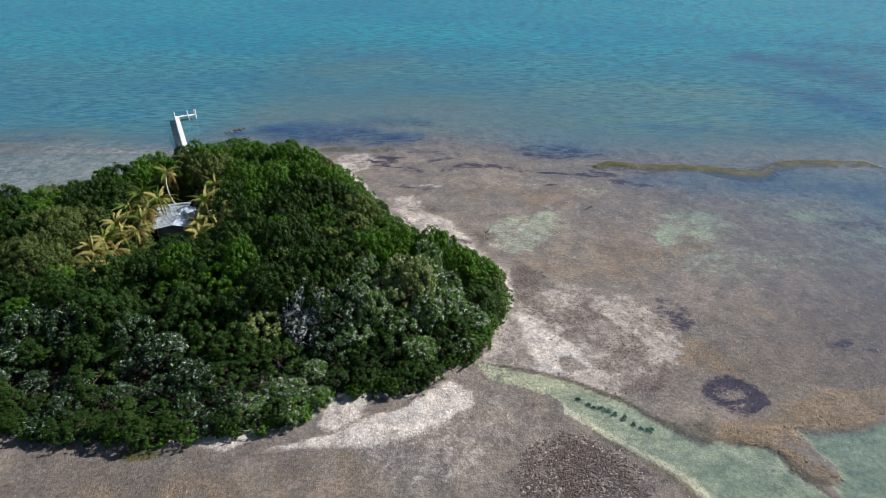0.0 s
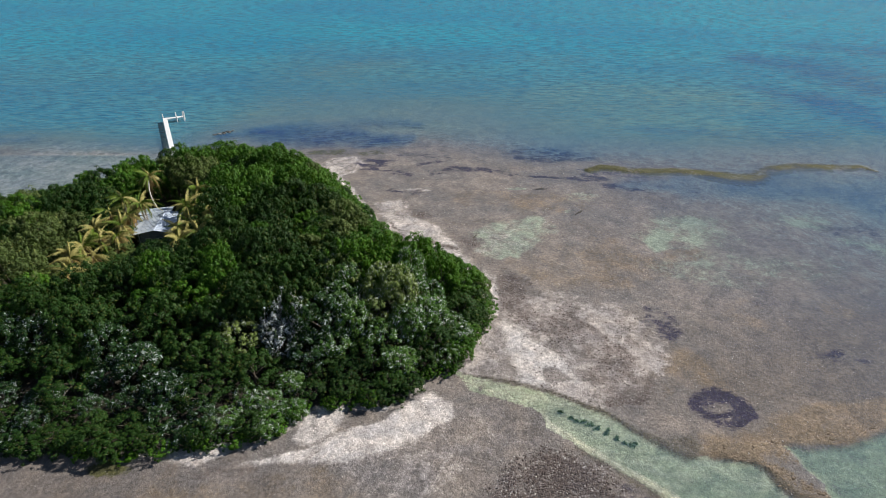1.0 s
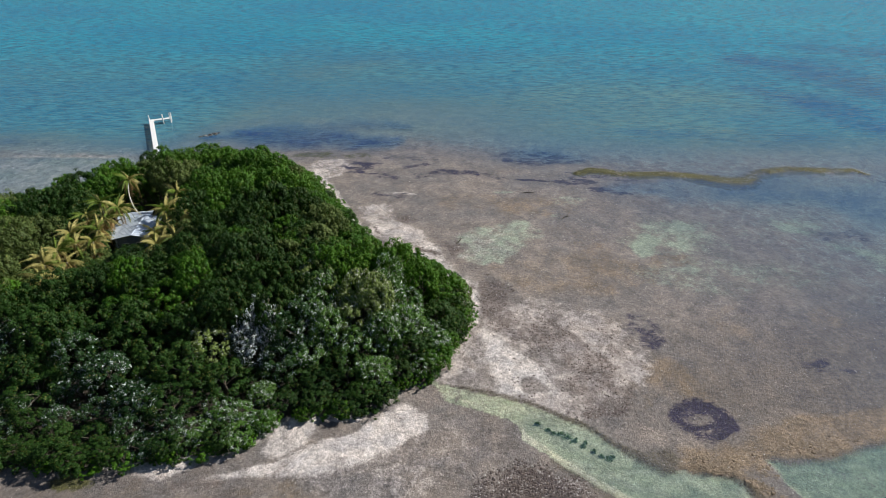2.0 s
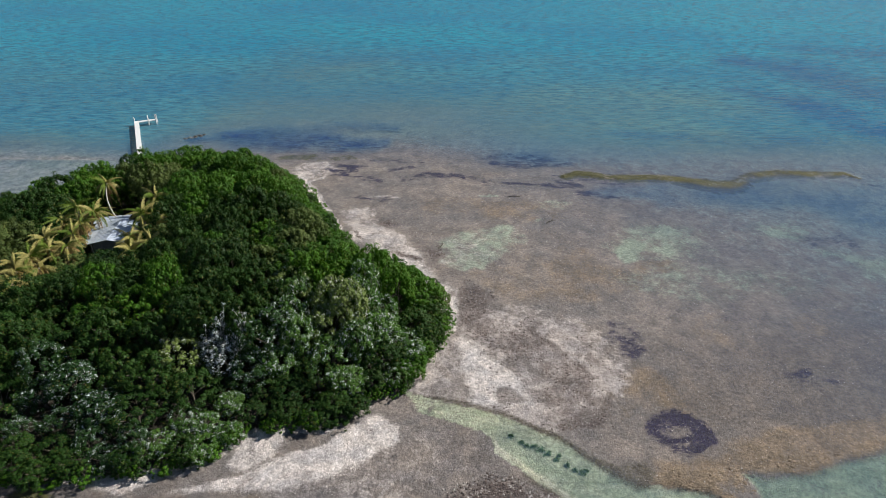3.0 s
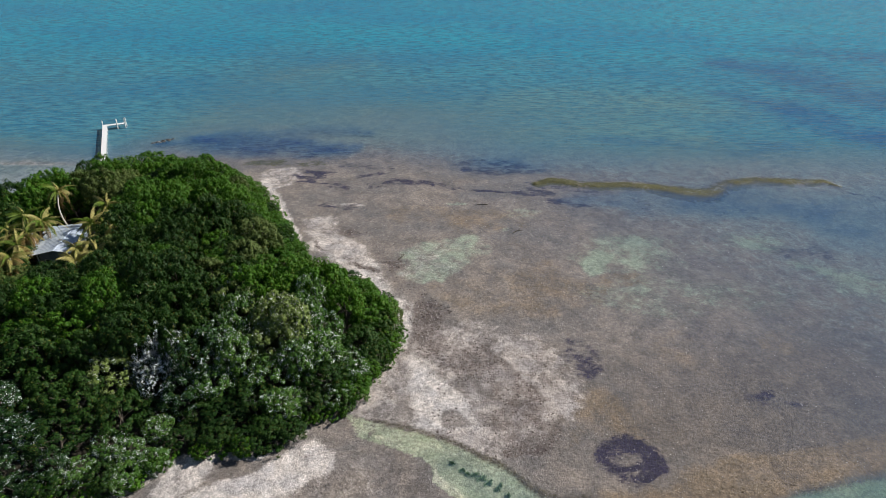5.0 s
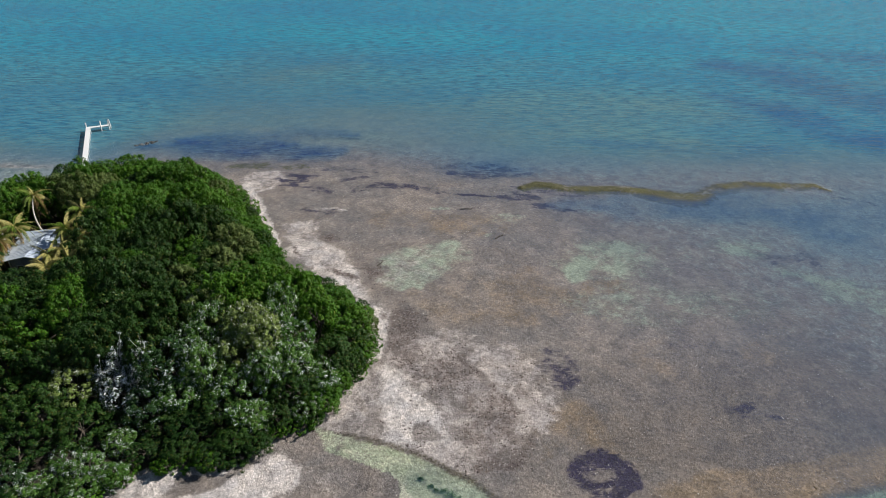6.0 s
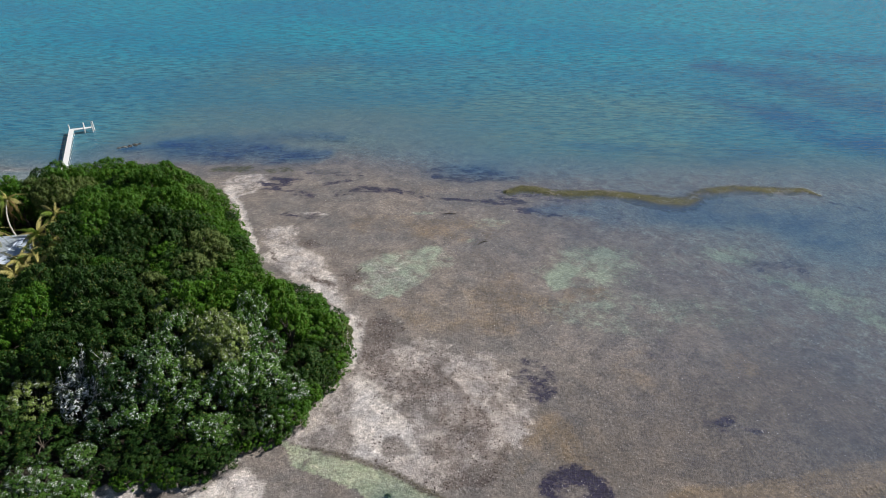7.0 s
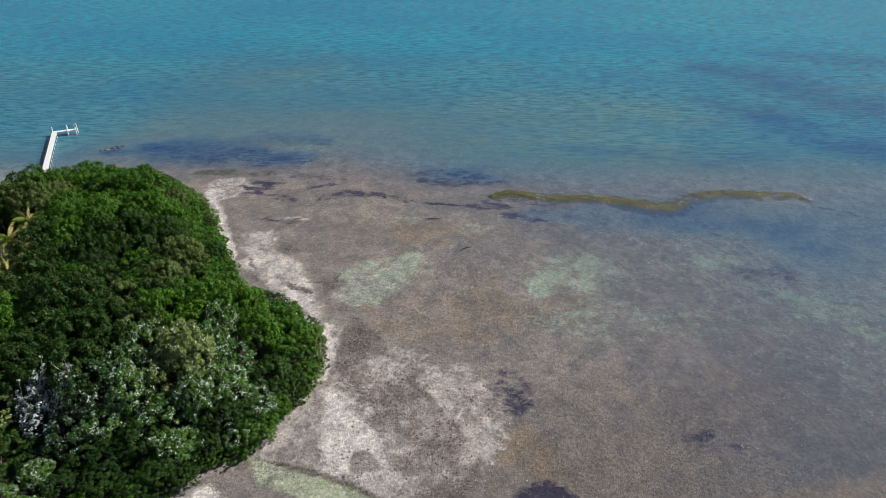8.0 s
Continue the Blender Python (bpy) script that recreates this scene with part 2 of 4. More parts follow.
SEAGRASS = plain_material("seagrass", (0.12, 0.21, 0.09), (0.28, 0.38, 0.20), 4.0, 0.8)
DRIFT = plain_material("driftwood", (0.06, 0.05, 0.042), (0.16, 0.14, 0.12), 3.0, 0.9)


# ---- mesh helpers ----
def part(name, bm, material, parent=None, label=""):
    """Links a bmesh as one mesh object, under a thing or a part where one is given."""
    mesh = bpy.data.meshes.new(name)
    bm.to_mesh(mesh)
    bm.free()
    mesh.materials.append(material)
    ob = new(name, mesh)
    ob.parent = parent
    return tagged(ob, label)


def box(bm, low, high, bevel=0.0, m=None):
    made = bmesh.ops.create_cube(bm, size=1.0)["verts"]
    for v in made:
        v.co = Vector([low[k] + (v.co[k] + 0.5) * (high[k] - low[k]) for k in range(3)])
    if bevel:
        edges = list({e for v in made for e in v.link_edges})
        made = bmesh.ops.bevel(bm, geom=edges, offset=bevel, segments=1, affect="EDGES")["verts"]
    if m:
        bmesh.ops.transform(bm, matrix=m, verts=[v for v in bm.verts if v in set(made)])
    return bm


def tube(bm, line, radii, sides=7):
    """A tapered, bent tube along a line of points."""
    rings = []
    for k, (p, r) in enumerate(zip(line, radii)):
        way = (Vector(line[min(k + 1, len(line) - 1)]) - Vector(line[max(k - 1, 0)])).normalized()
        side = way.orthogonal().normalized() if abs(way.z) < 0.99 else Vector((1, 0, 0))
        other = way.cross(side)
        rings.append([bm.verts.new(Vector(p) + r * (math.cos(a) * side + math.sin(a) * other)) for a in [2 * math.pi * s / sides for s in range(sides)]])
    for a, b in zip(rings, rings[1:]):
        shift = min(range(sides), key=lambda s: (b[s].co - a[0].co).length)
        for s in range(sides):
            bm.faces.new((a[s], a[(s + 1) % sides], b[(s + 1 + shift) % sides], b[(s + shift) % sides]))
    bm.faces.new(rings[0][::-1]), bm.faces.new(rings[-1])
    return bm


def from_arrays(name, verts, faces, material, smooth=False):
    """A mesh from numpy arrays of places and of quads or triangles."""
    mesh = bpy.data.meshes.new(name)
    sides = faces.shape[1]
    mesh.vertices.add(len(verts)), mesh.loops.add(faces.size), mesh.polygons.add(len(faces))
    mesh.vertices.foreach_set("co", verts.astype(np.float32).ravel())
    mesh.loops.foreach_set("vertex_index", faces.astype(np.int32).ravel())
    mesh.polygons.foreach_set("loop_start", np.arange(0, faces.size, sides, dtype=np.int32))
    mesh.polygons.foreach_set("use_smooth", np.full(len(faces), smooth))
    mesh.update(calc_edges=True)
    mesh.materials.append(material)
    return mesh


# ---- the lie of the land ----
def lattice(x, y, seed):
    a = (x.astype(np.int64) * 374761393 + y.astype(np.int64) * 668265263 + seed * 974634599) & 0xFFFFFFFF
    a = ((a ^ (a >> 13)) * 1274126177) & 0xFFFFFFFF
    return ((a ^ (a >> 16)) & 0xFFFF) / 65535.0


def field(x, y, size, seed, octaves=3, keep=0.55):
    """Noise from -1 to 1, with features of that size in metres."""
    total, weight, amp = 0.0, 0.0, 1.0
    for k in range(octaves):
        u, v = x / size * 2**k, y / size * 2**k
        i, j = np.floor(u), np.floor(v)
        s, t = u - i, v - j
        s, t = s * s * (3 - 2 * s), t * t * (3 - 2 * t)
        n = (lattice(i, j, seed + k) * (1 - s) + lattice(i + 1, j, seed + k) * s) * (1 - t)
        n = n + (lattice(i, j + 1, seed + k) * (1 - s) + lattice(i + 1, j + 1, seed + k) * s) * t
        total, weight, amp = total + amp * (2 * n - 1), weight + amp, amp * keep
    return total / weight


def ramp(v, low, high):
    s = np.clip((v - low) / (high - low), 0, 1)
    return s * s * (3 - 2 * s)


def warp(x, y, amount=1.0):
    return (x + amount * (4.2 * field(x, y, 11, 11, 4) + 1.6 * field(x, y, 3.0, 21)), y + amount * (3.4 * field(x, y, 11, 31, 4) + 1.4 * field(x, y, 3.0, 41)))


def blob(x, y, cx, cy, rx, ry, turn=0.0, soft=0.65):
    """1 inside an ellipse and 0 outside, across a soft edge."""
    c, s = math.cos(radians(turn)), math.sin(radians(turn))
    u, v = ((x - cx) * c + (y - cy) * s) / rx, (-(x - cx) * s + (y - cy) * c) / ry
    return 1 - ramp(np.sqrt(u * u + v * v), 1 - soft, 1 + soft)


def strip(x, y, line, soft=0.5):
    """1 within the widths of a line of (x, y, half width), 0 outside."""
    best = np.full(np.shape(x), 1e9)
    for (ax, ay, aw), (bx, by, bw) in zip(line, line[1:]):
        dx, dy = bx - ax, by - ay
        t = np.clip(((x - ax) * dx + (y - ay) * dy) / (dx * dx + dy * dy), 0, 1)
        best = np.minimum(best, np.hypot(x - ax - t * dx, y - ay - t * dy) / (aw + t * (bw - aw)))
    return 1 - ramp(best, 1 - soft, 1 + soft)


SHORE = [
    (-125, 66), (-85, 57), (-56, 53.5), (-41, 51.5), (-27, 53.2), (-19, 55.3), (-14, 60), (-5, 61), (0, 64.5), (5, 68), (8.6, 75), (11.3, 82.6),
    (9.4, 89.6), (3.4, 96.3), (-6.5, 102), (-10.5, 110), (-17, 122), (-25, 136), (-36, 145.5), (-50, 147), (-62, 140), (-73, 127), (-86, 117), (-125, 104),
]


def inland(x, y):
    """Metres inside the line of the trees; outside it, minus the metres to it."""
    best, inside = np.full(np.shape(x), 1e9), np.zeros(np.shape(x), bool)
    for (ax, ay), (bx, by) in zip(SHORE, SHORE[1:] + SHORE[:1]):
        dx, dy = bx - ax, by - ay
        t = np.clip(((x - ax) * dx + (y - ay) * dy) / (dx * dx + dy * dy), 0, 1)
        best = np.minimum(best, np.hypot(x - ax - t * dx, y - ay - t * dy))
        cross = (ay > y) != (by > y)
        inside ^= cross & (x < ax + dx * (y - ay) / (dy if dy else 1e-9))
    return np.where(inside, best, -best)


def patch(x, y, corners, soft=1.0):
    """1 inside a closed outline, 0 outside, across an edge of that many metres."""
    best, inside = np.full(np.shape(x), 1e9), np.zeros(np.shape(x), bool)
    for (ax, ay), (bx, by) in zip(corners, corners[1:] + corners[:1]):
        dx, dy = bx - ax, by - ay
        t = np.clip(((x - ax) * dx + (y - ay) * dy) / (dx * dx + dy * dy + 1e-9), 0, 1)
        best = np.minimum(best, np.hypot(x - ax - t * dx, y - ay - t * dy))
        inside ^= ((ay > y) != (by > y)) & (x < ax + dx * (y - ay) / (dy if dy else 1e-9))
    return ramp(np.where(inside, best, -best), -soft, soft)


REEF_BAR = [(39, 141.0, 0.8), (43, 143.2, 1.3), (51, 141.0, 1.5), (60, 141.3, 1.6), (68, 139.3, 1.8), (75, 137.0, 2.2), (79, 137.2, 2.0), (86, 142.4, 1.8), (93, 144.3, 1.6), (100, 143.3, 1.7), (109, 144, 1.2), (111, 141, 0.5)]
CHANNEL = [
    (4.0, 68.2), (9.6, 66.3), (13.6, 65.2), (17.5, 63.8), (21.1, 61.9), (24.6, 60.2), (27.5, 57.0), (29.9, 55.0), (32.1, 52.9), (37.1, 52.8), (40.5, 52.4), (41.8, 51.6), (42.2, 48.2), (43.5, 46.0),
    (46, 42), (46, 30), (36, 30), (31.5, 42), (29.2, 46.0), (26.0, 49.5), (21.4, 53.2), (18.9, 55.2), (16.4, 57.9), (16.0, 60.2), (13.1, 61.8), (9.3, 62.9), (6.2, 64.4),
]
CHANNEL_EDGE = [(16.2, 59.6, 0.4), (16.8, 58.0, 0.7), (19.2, 55.8, 0.7), (21.7, 53.8, 0.7), (24.2, 51.6, 0.7), (27, 49.4, 0.7), (29.2, 47.4, 0.7), (31, 43.5, 0.8)]
LAGOON = [(45.6, 55.2), (48.5, 54.0), (52.5, 54.8), (58.6, 56.4), (68, 58.5), (92, 63), (95, 30), (45, 30), (45.5, 45.8), (47.4, 47.0), (47.8, 49.4), (46.5, 51.2), (46.4, 53.6)]
RIDGE = [(36, 53.4, 0.9), (39, 53.2, 0.9), (41.6, 52.8, 1.0), (42.6, 50.9, 1.3), (43.4, 49.2, 1.7), (44.8, 47.8, 1.7), (46.4, 47.6, 1.1)]


def covers(x, y):
    """What lies on the ground at each place: a dictionary of covers from 0 to 1, and the ground's height."""
    wx, wy = warp(x, y)
    sx, sy = warp(x, y, 0.45)
    tx, ty = warp(x, y, 0.2)
    fx, fy = x + 7 * field(x, 2.5 * y, 14, 611, 4, 0.65), y + 3.0 * field(x, 2.5 * y, 12, 621, 4, 0.7)
    d = inland(x, y)
    rough = field(x, y, 5, 71, 4)
    c = {}
    spit = patch(sx, sy, [(10.9, 87.8), (15.8, 88.7), (21.7, 88.2), (27.4, 87.2), (31.8, 84.8), (35, 80), (38, 75.8), (37, 71.4), (33.2, 65.9), (29.3, 62.4), (24.4, 61.0), (20.3, 61.9), (14.4, 65.1), (9.7, 67.0), (5, 68.8), (4, 80)], 2.8)
    sheet_white = patch(0.5 * (sx + tx), 0.5 * (sy + ty), [(12.5, 80.4), (14.5, 78.8), (16.6, 75.4), (18.2, 73.0), (20.2, 71.2), (21.2, 68.8), (23.2, 66.3), (24.6, 64.6), (20.1, 64.7), (16.3, 64.4), (13.3, 65.9), (12.9, 69.0), (12.7, 73.0), (12.0, 76.6)], 1.3)
    damp = np.maximum.reduce([patch(tx, ty, [(10.4, 72.4), (12.2, 72.0), (12.7, 67.6), (10.8, 67.4)], 0.35), patch(tx, ty, [(17.3, 68.4), (19.0, 68.8), (21.8, 66.3), (17.8, 65.9)], 0.35), patch(tx, ty, [(6.8, 68.8), (9.1, 70.0), (10.2, 68.3), (9.3, 67.0)], 0.5)])
    beach = patch(tx, ty, [(-22, 51.7), (-15.9, 51.6), (-9.5, 51.2), (-6.0, 52.6), (0.5, 56.0), (4.2, 59.1), (4.0, 61.9), (1.3, 64), (-1.1, 62.5), (-4.8, 58.4), (-10.7, 56.2), (-14.0, 53.8)], 0.9)
    nook = np.maximum.reduce([patch(tx, ty, [(-16.5, 54.8), (-14.5, 61), (-10.2, 60.6), (-10.4, 57.0), (-13.5, 54.3)], 0.6), patch(tx, ty, [(-37.5, 51.6), (-34.9, 53.6), (-31.6, 53.4), (-27.8, 54.2), (-24.5, 55), (-21, 54.8), (-26.2, 51.8), (-27.4, 51.2), (-32.3, 51.8)], 0.6)])
    flank = patch(sx, sy, [(-11, 113), (-6, 108), (0, 99), (5, 93), (9, 86), (12.4, 88), (12.0, 92.5), (10.6, 96), (7, 101.4), (3.6, 108), (0, 113.5), (-4.8, 117.2), (-8, 114)], 1.6)
    bright = strip(tx, ty, [(1.5, 102.5, 0.7), (4.8, 99.3, 1.2), (7.4, 95.6, 1.5), (9.8, 92, 1.5), (11.2, 89.5, 1.0), (11.6, 86, 0.7), (11.4, 82, 0.5)], 0.6)
    far_sand = np.maximum(patch(sx, sy, [(-13, 122.6), (-9, 124.8), (-4.4, 124.5), (-3.6, 116), (-8.3, 113), (-11.5, 117)], 1.2), patch(sx, sy, [(-29, 145), (-24, 150), (-20.5, 150.8), (-17.6, 145.5), (-18.6, 139.5), (-24.7, 138)], 1.4))
    rim = strip(sx, sy, [(-11.5, 112, 0.8), (-15, 120, 1.2), (-18, 127, 1.2), (-22, 135, 1.4), (-26, 142, 1.2)], 0.6)
    c["sand"] = np.maximum.reduce([0.68 * spit, 0.95 * beach, 0.75 * nook, 0.80 * flank, 0.55 * far_sand, 0.5 * rim, 0.85 * blob(wx, wy, -84, 138, 30, 20, -25, 0.5), 0.34 * blob(wx, wy, 3, 53, 14, 8, 20, 0.8)])
    c["white"] = np.maximum.reduce([
        0.88 * sheet_white, 0.45 * strip(sx, sy, [(17, 65, 1.2), (23, 63.6, 1.2), (26.5, 62.6, 0.8)]), 0.95 * bright, 0.50 * flank, 0.30 * far_sand, 0.86 * beach, 0.62 * nook,
        0.12 * patch(wx, wy, [(22, 87), (31, 84), (37, 76), (33, 76), (29, 79), (24, 84)], 1.5), 0.5 * strip(sx, sy, [(-36, 52.6, 0.4), (-27, 53.6, 0.5), (-19, 55.6, 0.5), (-14, 60.6, 0.6), (-5, 61.3, 0.5), (0, 64.8, 0.6)]),
        0.6 * strip(tx, ty, [(-22, 138.4, 0.5), (-19.8, 139.8, 0.5)]), 0.55 * rim, 0.6 * strip(tx, ty, [(-26, 148.4, 0.5), (-22, 149.8, 0.8), (-18.5, 150.2, 0.4)]),
        0.4 * strip(sx, sy, [(-8, 129.2, 0.5), (-3, 130, 0.8), (0, 129, 0.4)]), 0.24 * patch(wx, wy, [(8.0, 109.8), (12.8, 113.5), (21.7, 116.4), (25.2, 113.3), (25.4, 109.3), (22.2, 103.9), (17.2, 100.1), (12.3, 100.6), (9.2, 103.9)], 2.5),
    ]) * (1 - 0.8 * damp)
    c["damp"] = damp
    c["rubble"] = np.maximum.reduce([
        0.50 * patch(wx, wy, [(12.4, 94.0), (16.0, 94.8), (17.2, 90.6), (18.1, 87.0), (21.2, 85.2), (23.5, 82.2), (24.9, 78.8), (24.8, 74.4), (22.2, 71.4), (19.5, 72.9), (17.8, 74), (16.1, 77.3), (13.6, 79.6), (11.9, 83.6), (11.9, 88.5)], 2.2),
        0.95 * patch(sx, sy, [(12.7, 93.6), (15.9, 94.4), (17.4, 90.2), (18.2, 86.6), (15.6, 84.4), (12.9, 87.8)], 1.4),
        0.44 * patch(wx, wy, [(24.6, 78.0), (28.2, 74.1), (31.6, 70.6), (32.6, 66.5), (31.1, 63.9), (27.0, 61.9), (24.9, 63.9), (22.9, 66.5), (22.0, 70.1), (22.9, 74.4)], 2.4),
        0.75 * strip(sx, sy, [(19, 88, 0.5), (21.5, 84, 0.5), (24.7, 78.5, 0.7), (28.2, 74.4, 0.6), (31.2, 70.7, 0.5)], 0.8), 0.62 * strip(sx, sy, [(32.9, 67, 0.5), (32.2, 65, 0.7), (30.3, 63.4, 0.8), (25.8, 61.7, 0.5)], 0.8),
        0.28 * spit, 0.9 * patch(wx, wy, [(11.0, 51.0), (14.8, 53.0), (19.3, 53.8), (22.3, 52.4), (22.9, 50.2), (22.9, 46.9), (21.8, 43), (7.0, 43), (8.1, 46.7), (10.7, 48.5)], 2.2),
        0.4 * strip(wx, wy, [(17, 92, 1.0), (14, 97, 1.2), (7, 106, 1.5), (3, 113, 1.2)]), 0.75 * patch(sx, sy, [(-4.4, 117.0), (-2.4, 119.4), (1.2, 117.0), (-0.3, 113.8), (-2, 115)], 0.6), 0.55 * strip(tx, ty, [(8.6, 108.8, 0.4), (9.2, 106.5, 0.6), (9.8, 104.6, 0.4)]),
        0.5 * strip(tx, ty, [(4.6, 67.0, 0.4), (9.5, 67.2, 0.6), (13.5, 66.0, 0.7), (18, 64.6, 0.6), (23, 62, 0.5)]), 0.35 * strip(sx, sy, [(-40, 50.5, 1.5), (-30, 50.3, 1.2), (-20, 50.8, 0.8)], 0.8),
    ])
    lines = ramp(np.sin(1.7 * d + 3.2 * field(x, y, 9, 301, 3) + 1.5 * field(x, y, 2.5, 311, 3)) + 1.1 * field(x, y, 4, 321, 5, 0.75), 0.55, 1.25)
    wrack = ramp(d, -10, -7) * (1 - ramp(d, -1.2, 0.2)) * lines * np.maximum(0.9 * flank, 0.5 * beach)
    c["rubble"] = np.maximum(c["rubble"], 0.7 * wrack)
    c["white"] = c["white"] * (1 - 0.6 * wrack)
    channel, lagoon = patch(tx, ty, CHANNEL, 0.35), patch(tx, ty, LAGOON, 0.5)
    head = channel * (1 - ramp(x, 11, 19))
    c["silt"] = np.maximum(channel * (1 - 0.42 * head), 0.66 * lagoon)
    c["fringe"] = np.maximum(0.9 * strip(tx, ty, CHANNEL_EDGE, 0.6), 0.5 * head * ramp(field(x + y, 4 * (x + 2 * y), 9, 511, 4, 0.7), -0.1, 0.4)) * channel
    c["silt_deep"] = np.maximum(channel * ramp(x, 15, 30) * (1 - 0.7 * c["fringe"]) * ramp(field(0.7 * x - 0.7 * y, 3 * (0.7 * x + 0.7 * y), 9, 521, 4, 0.6), -0.25, 0.5), lagoon)
    c["bank"] = np.maximum.reduce([strip(tx, ty, [(8, 67, 0.25), (13.6, 65.5, 0.35), (18, 64, 0.35), (24, 60.7, 0.35), (27.6, 57.3, 0.5), (29.9, 55.4, 0.8), (32.3, 53.2, 0.9), (33.4, 53.0, 0.5)], 0.7), 0.9 * patch(sx, sy, [(30.3, 56.0), (33.4, 56.8), (34.2, 55.2), (33.4, 52.9), (31.4, 53.8)], 0.9), 0.9 * strip(tx, ty, [(37, 52.6, 0.25), (40.6, 52.2, 0.3), (41.9, 51.0, 0.5), (42.3, 49.4, 0.7), (43.2, 47.2, 0.8), (45, 46.4, 0.6)], 0.7),
        0.7 * strip(tx, ty, [(19.5, 54.4, 0.5), (23.0, 51.6, 0.7), (25.6, 49.4, 0.9), (28.0, 47.0, 0.9), (29, 44, 0.8)], 0.8), 0.5 * strip(sx, sy, [(48, 54.2, 0.7), (53, 55.2, 0.7), (59, 56.8, 0.6), (70, 59.4, 0.6), (92, 63.5, 0.6)], 0.8)])
    c["reef"] = np.maximum(1.0 * strip(tx, ty, RIDGE, 0.6), 0.55 * patch(sx, sy, [(34.6, 56.5), (33.4, 53.2), (37, 52.6), (41.5, 52.6), (46.1, 52.0), (46.2, 55), (49.3, 54.4), (53.5, 55.3), (59, 57), (70, 59.6), (92, 63.8), (92, 65.5), (62, 59.4), (52, 57.6), (44, 56.2)], 0.8))
    c["ochre"] = np.maximum.reduce([
        0.9 * patch(sx, sy, [(34.7, 57.2), (33.5, 53.4), (41.5, 52.6), (46.2, 55), (53.5, 55.4), (59, 57), (92, 64), (92, 68.5), (62.1, 62.2), (54.2, 61.8), (47.6, 59.8), (44.1, 57.6), (38.8, 57.2)], 1.2),
        0.6 * patch(wx, wy, [(34, 70), (38, 74), (41, 74.4), (45.3, 66.5), (45.8, 61), (40, 64.6), (36, 64.5), (33.4, 62.5)], 1.6), 0.4 * blob(wx, wy, 32, 97, 20, 8), 0.42 * blob(wx, wy, 22, 124, 20, 6), 0.45 * blob(wx, wy, -30, 45, 14, 5), 0.5 * blob(wx, wy, -14, 46, 12, 4),
        0.42 * blob(wx, wy, 70, 84.5, 5, 4), 0.62 * blob(wx, wy, 69.6, 81.8, 2.2, 1.8), 0.42 * blob(wx, wy, 53.5, 85, 3.5, 7), 0.48 * blob(wx, wy, 51, 101, 6, 2.5), 0.32 * blob(wx, wy, 36, 104, 8, 5), 0.4 * blob(wx, wy, 29, 66.5, 2.5, 1.8), 0.3 * blob(wx, wy, 100, 92, 16, 5),
    ])
    c["green"] = np.maximum.reduce([
        0.56 * patch(wx, wy, [(8.0, 109.8), (12.8, 113.5), (21.7, 116.4), (25.2, 113.3), (25.4, 109.3), (22.2, 103.9), (17.2, 100.1), (12.3, 100.6), (9.2, 103.9)], 1.8), 1.05 * patch(sx, sy, [(43.0, 107.3), (46.8, 111.8), (50.1, 111.0), (48.2, 103.9), (44.3, 102.3)], 1.8), 0.95 * patch(sx, sy, [(50.4, 113.5), (55.4, 117.3), (58.7, 114.9), (57.8, 110.3), (52.4, 109.3)], 1.8),
        0.62 * blob(wx, wy, 56, 110, 13, 7, 0, 0.7), 0.85 * blob(sx, sy, 78.4, 114, 3.0, 2.6), 0.55 * blob(wx, wy, 79, 114, 6, 4, 0, 0.7), 0.8 * blob(sx, sy, 30.6, 119, 1.4, 1.2), 0.45 * blob(sx, sy, 20.4, 131, 2.6, 0.9), 0.4 * blob(wx, wy, 35, 127, 5, 3), 1.0 * blob(wx, wy, 92, 101, 6, 5), 0.95 * blob(sx, sy, 93.4, 104, 2.2, 1.6), 0.6 * blob(wx, wy, 97, 96, 6, 4), 0.5 * blob(wx, wy, 85, 106, 5, 2.4), 0.35 * blob(wx, wy, 60, 96, 22, 6, 0, 0.8),
    ])
    ring = patch(tx, ty, [(36.2, 61.9), (38.0, 63.8), (41.2, 64.7), (43.1, 64.2), (44.6, 62.2), (45.2, 59.2), (43.2, 57.7), (39.8, 57.4), (37.0, 58.5), (35.9, 60.3)], 0.9)
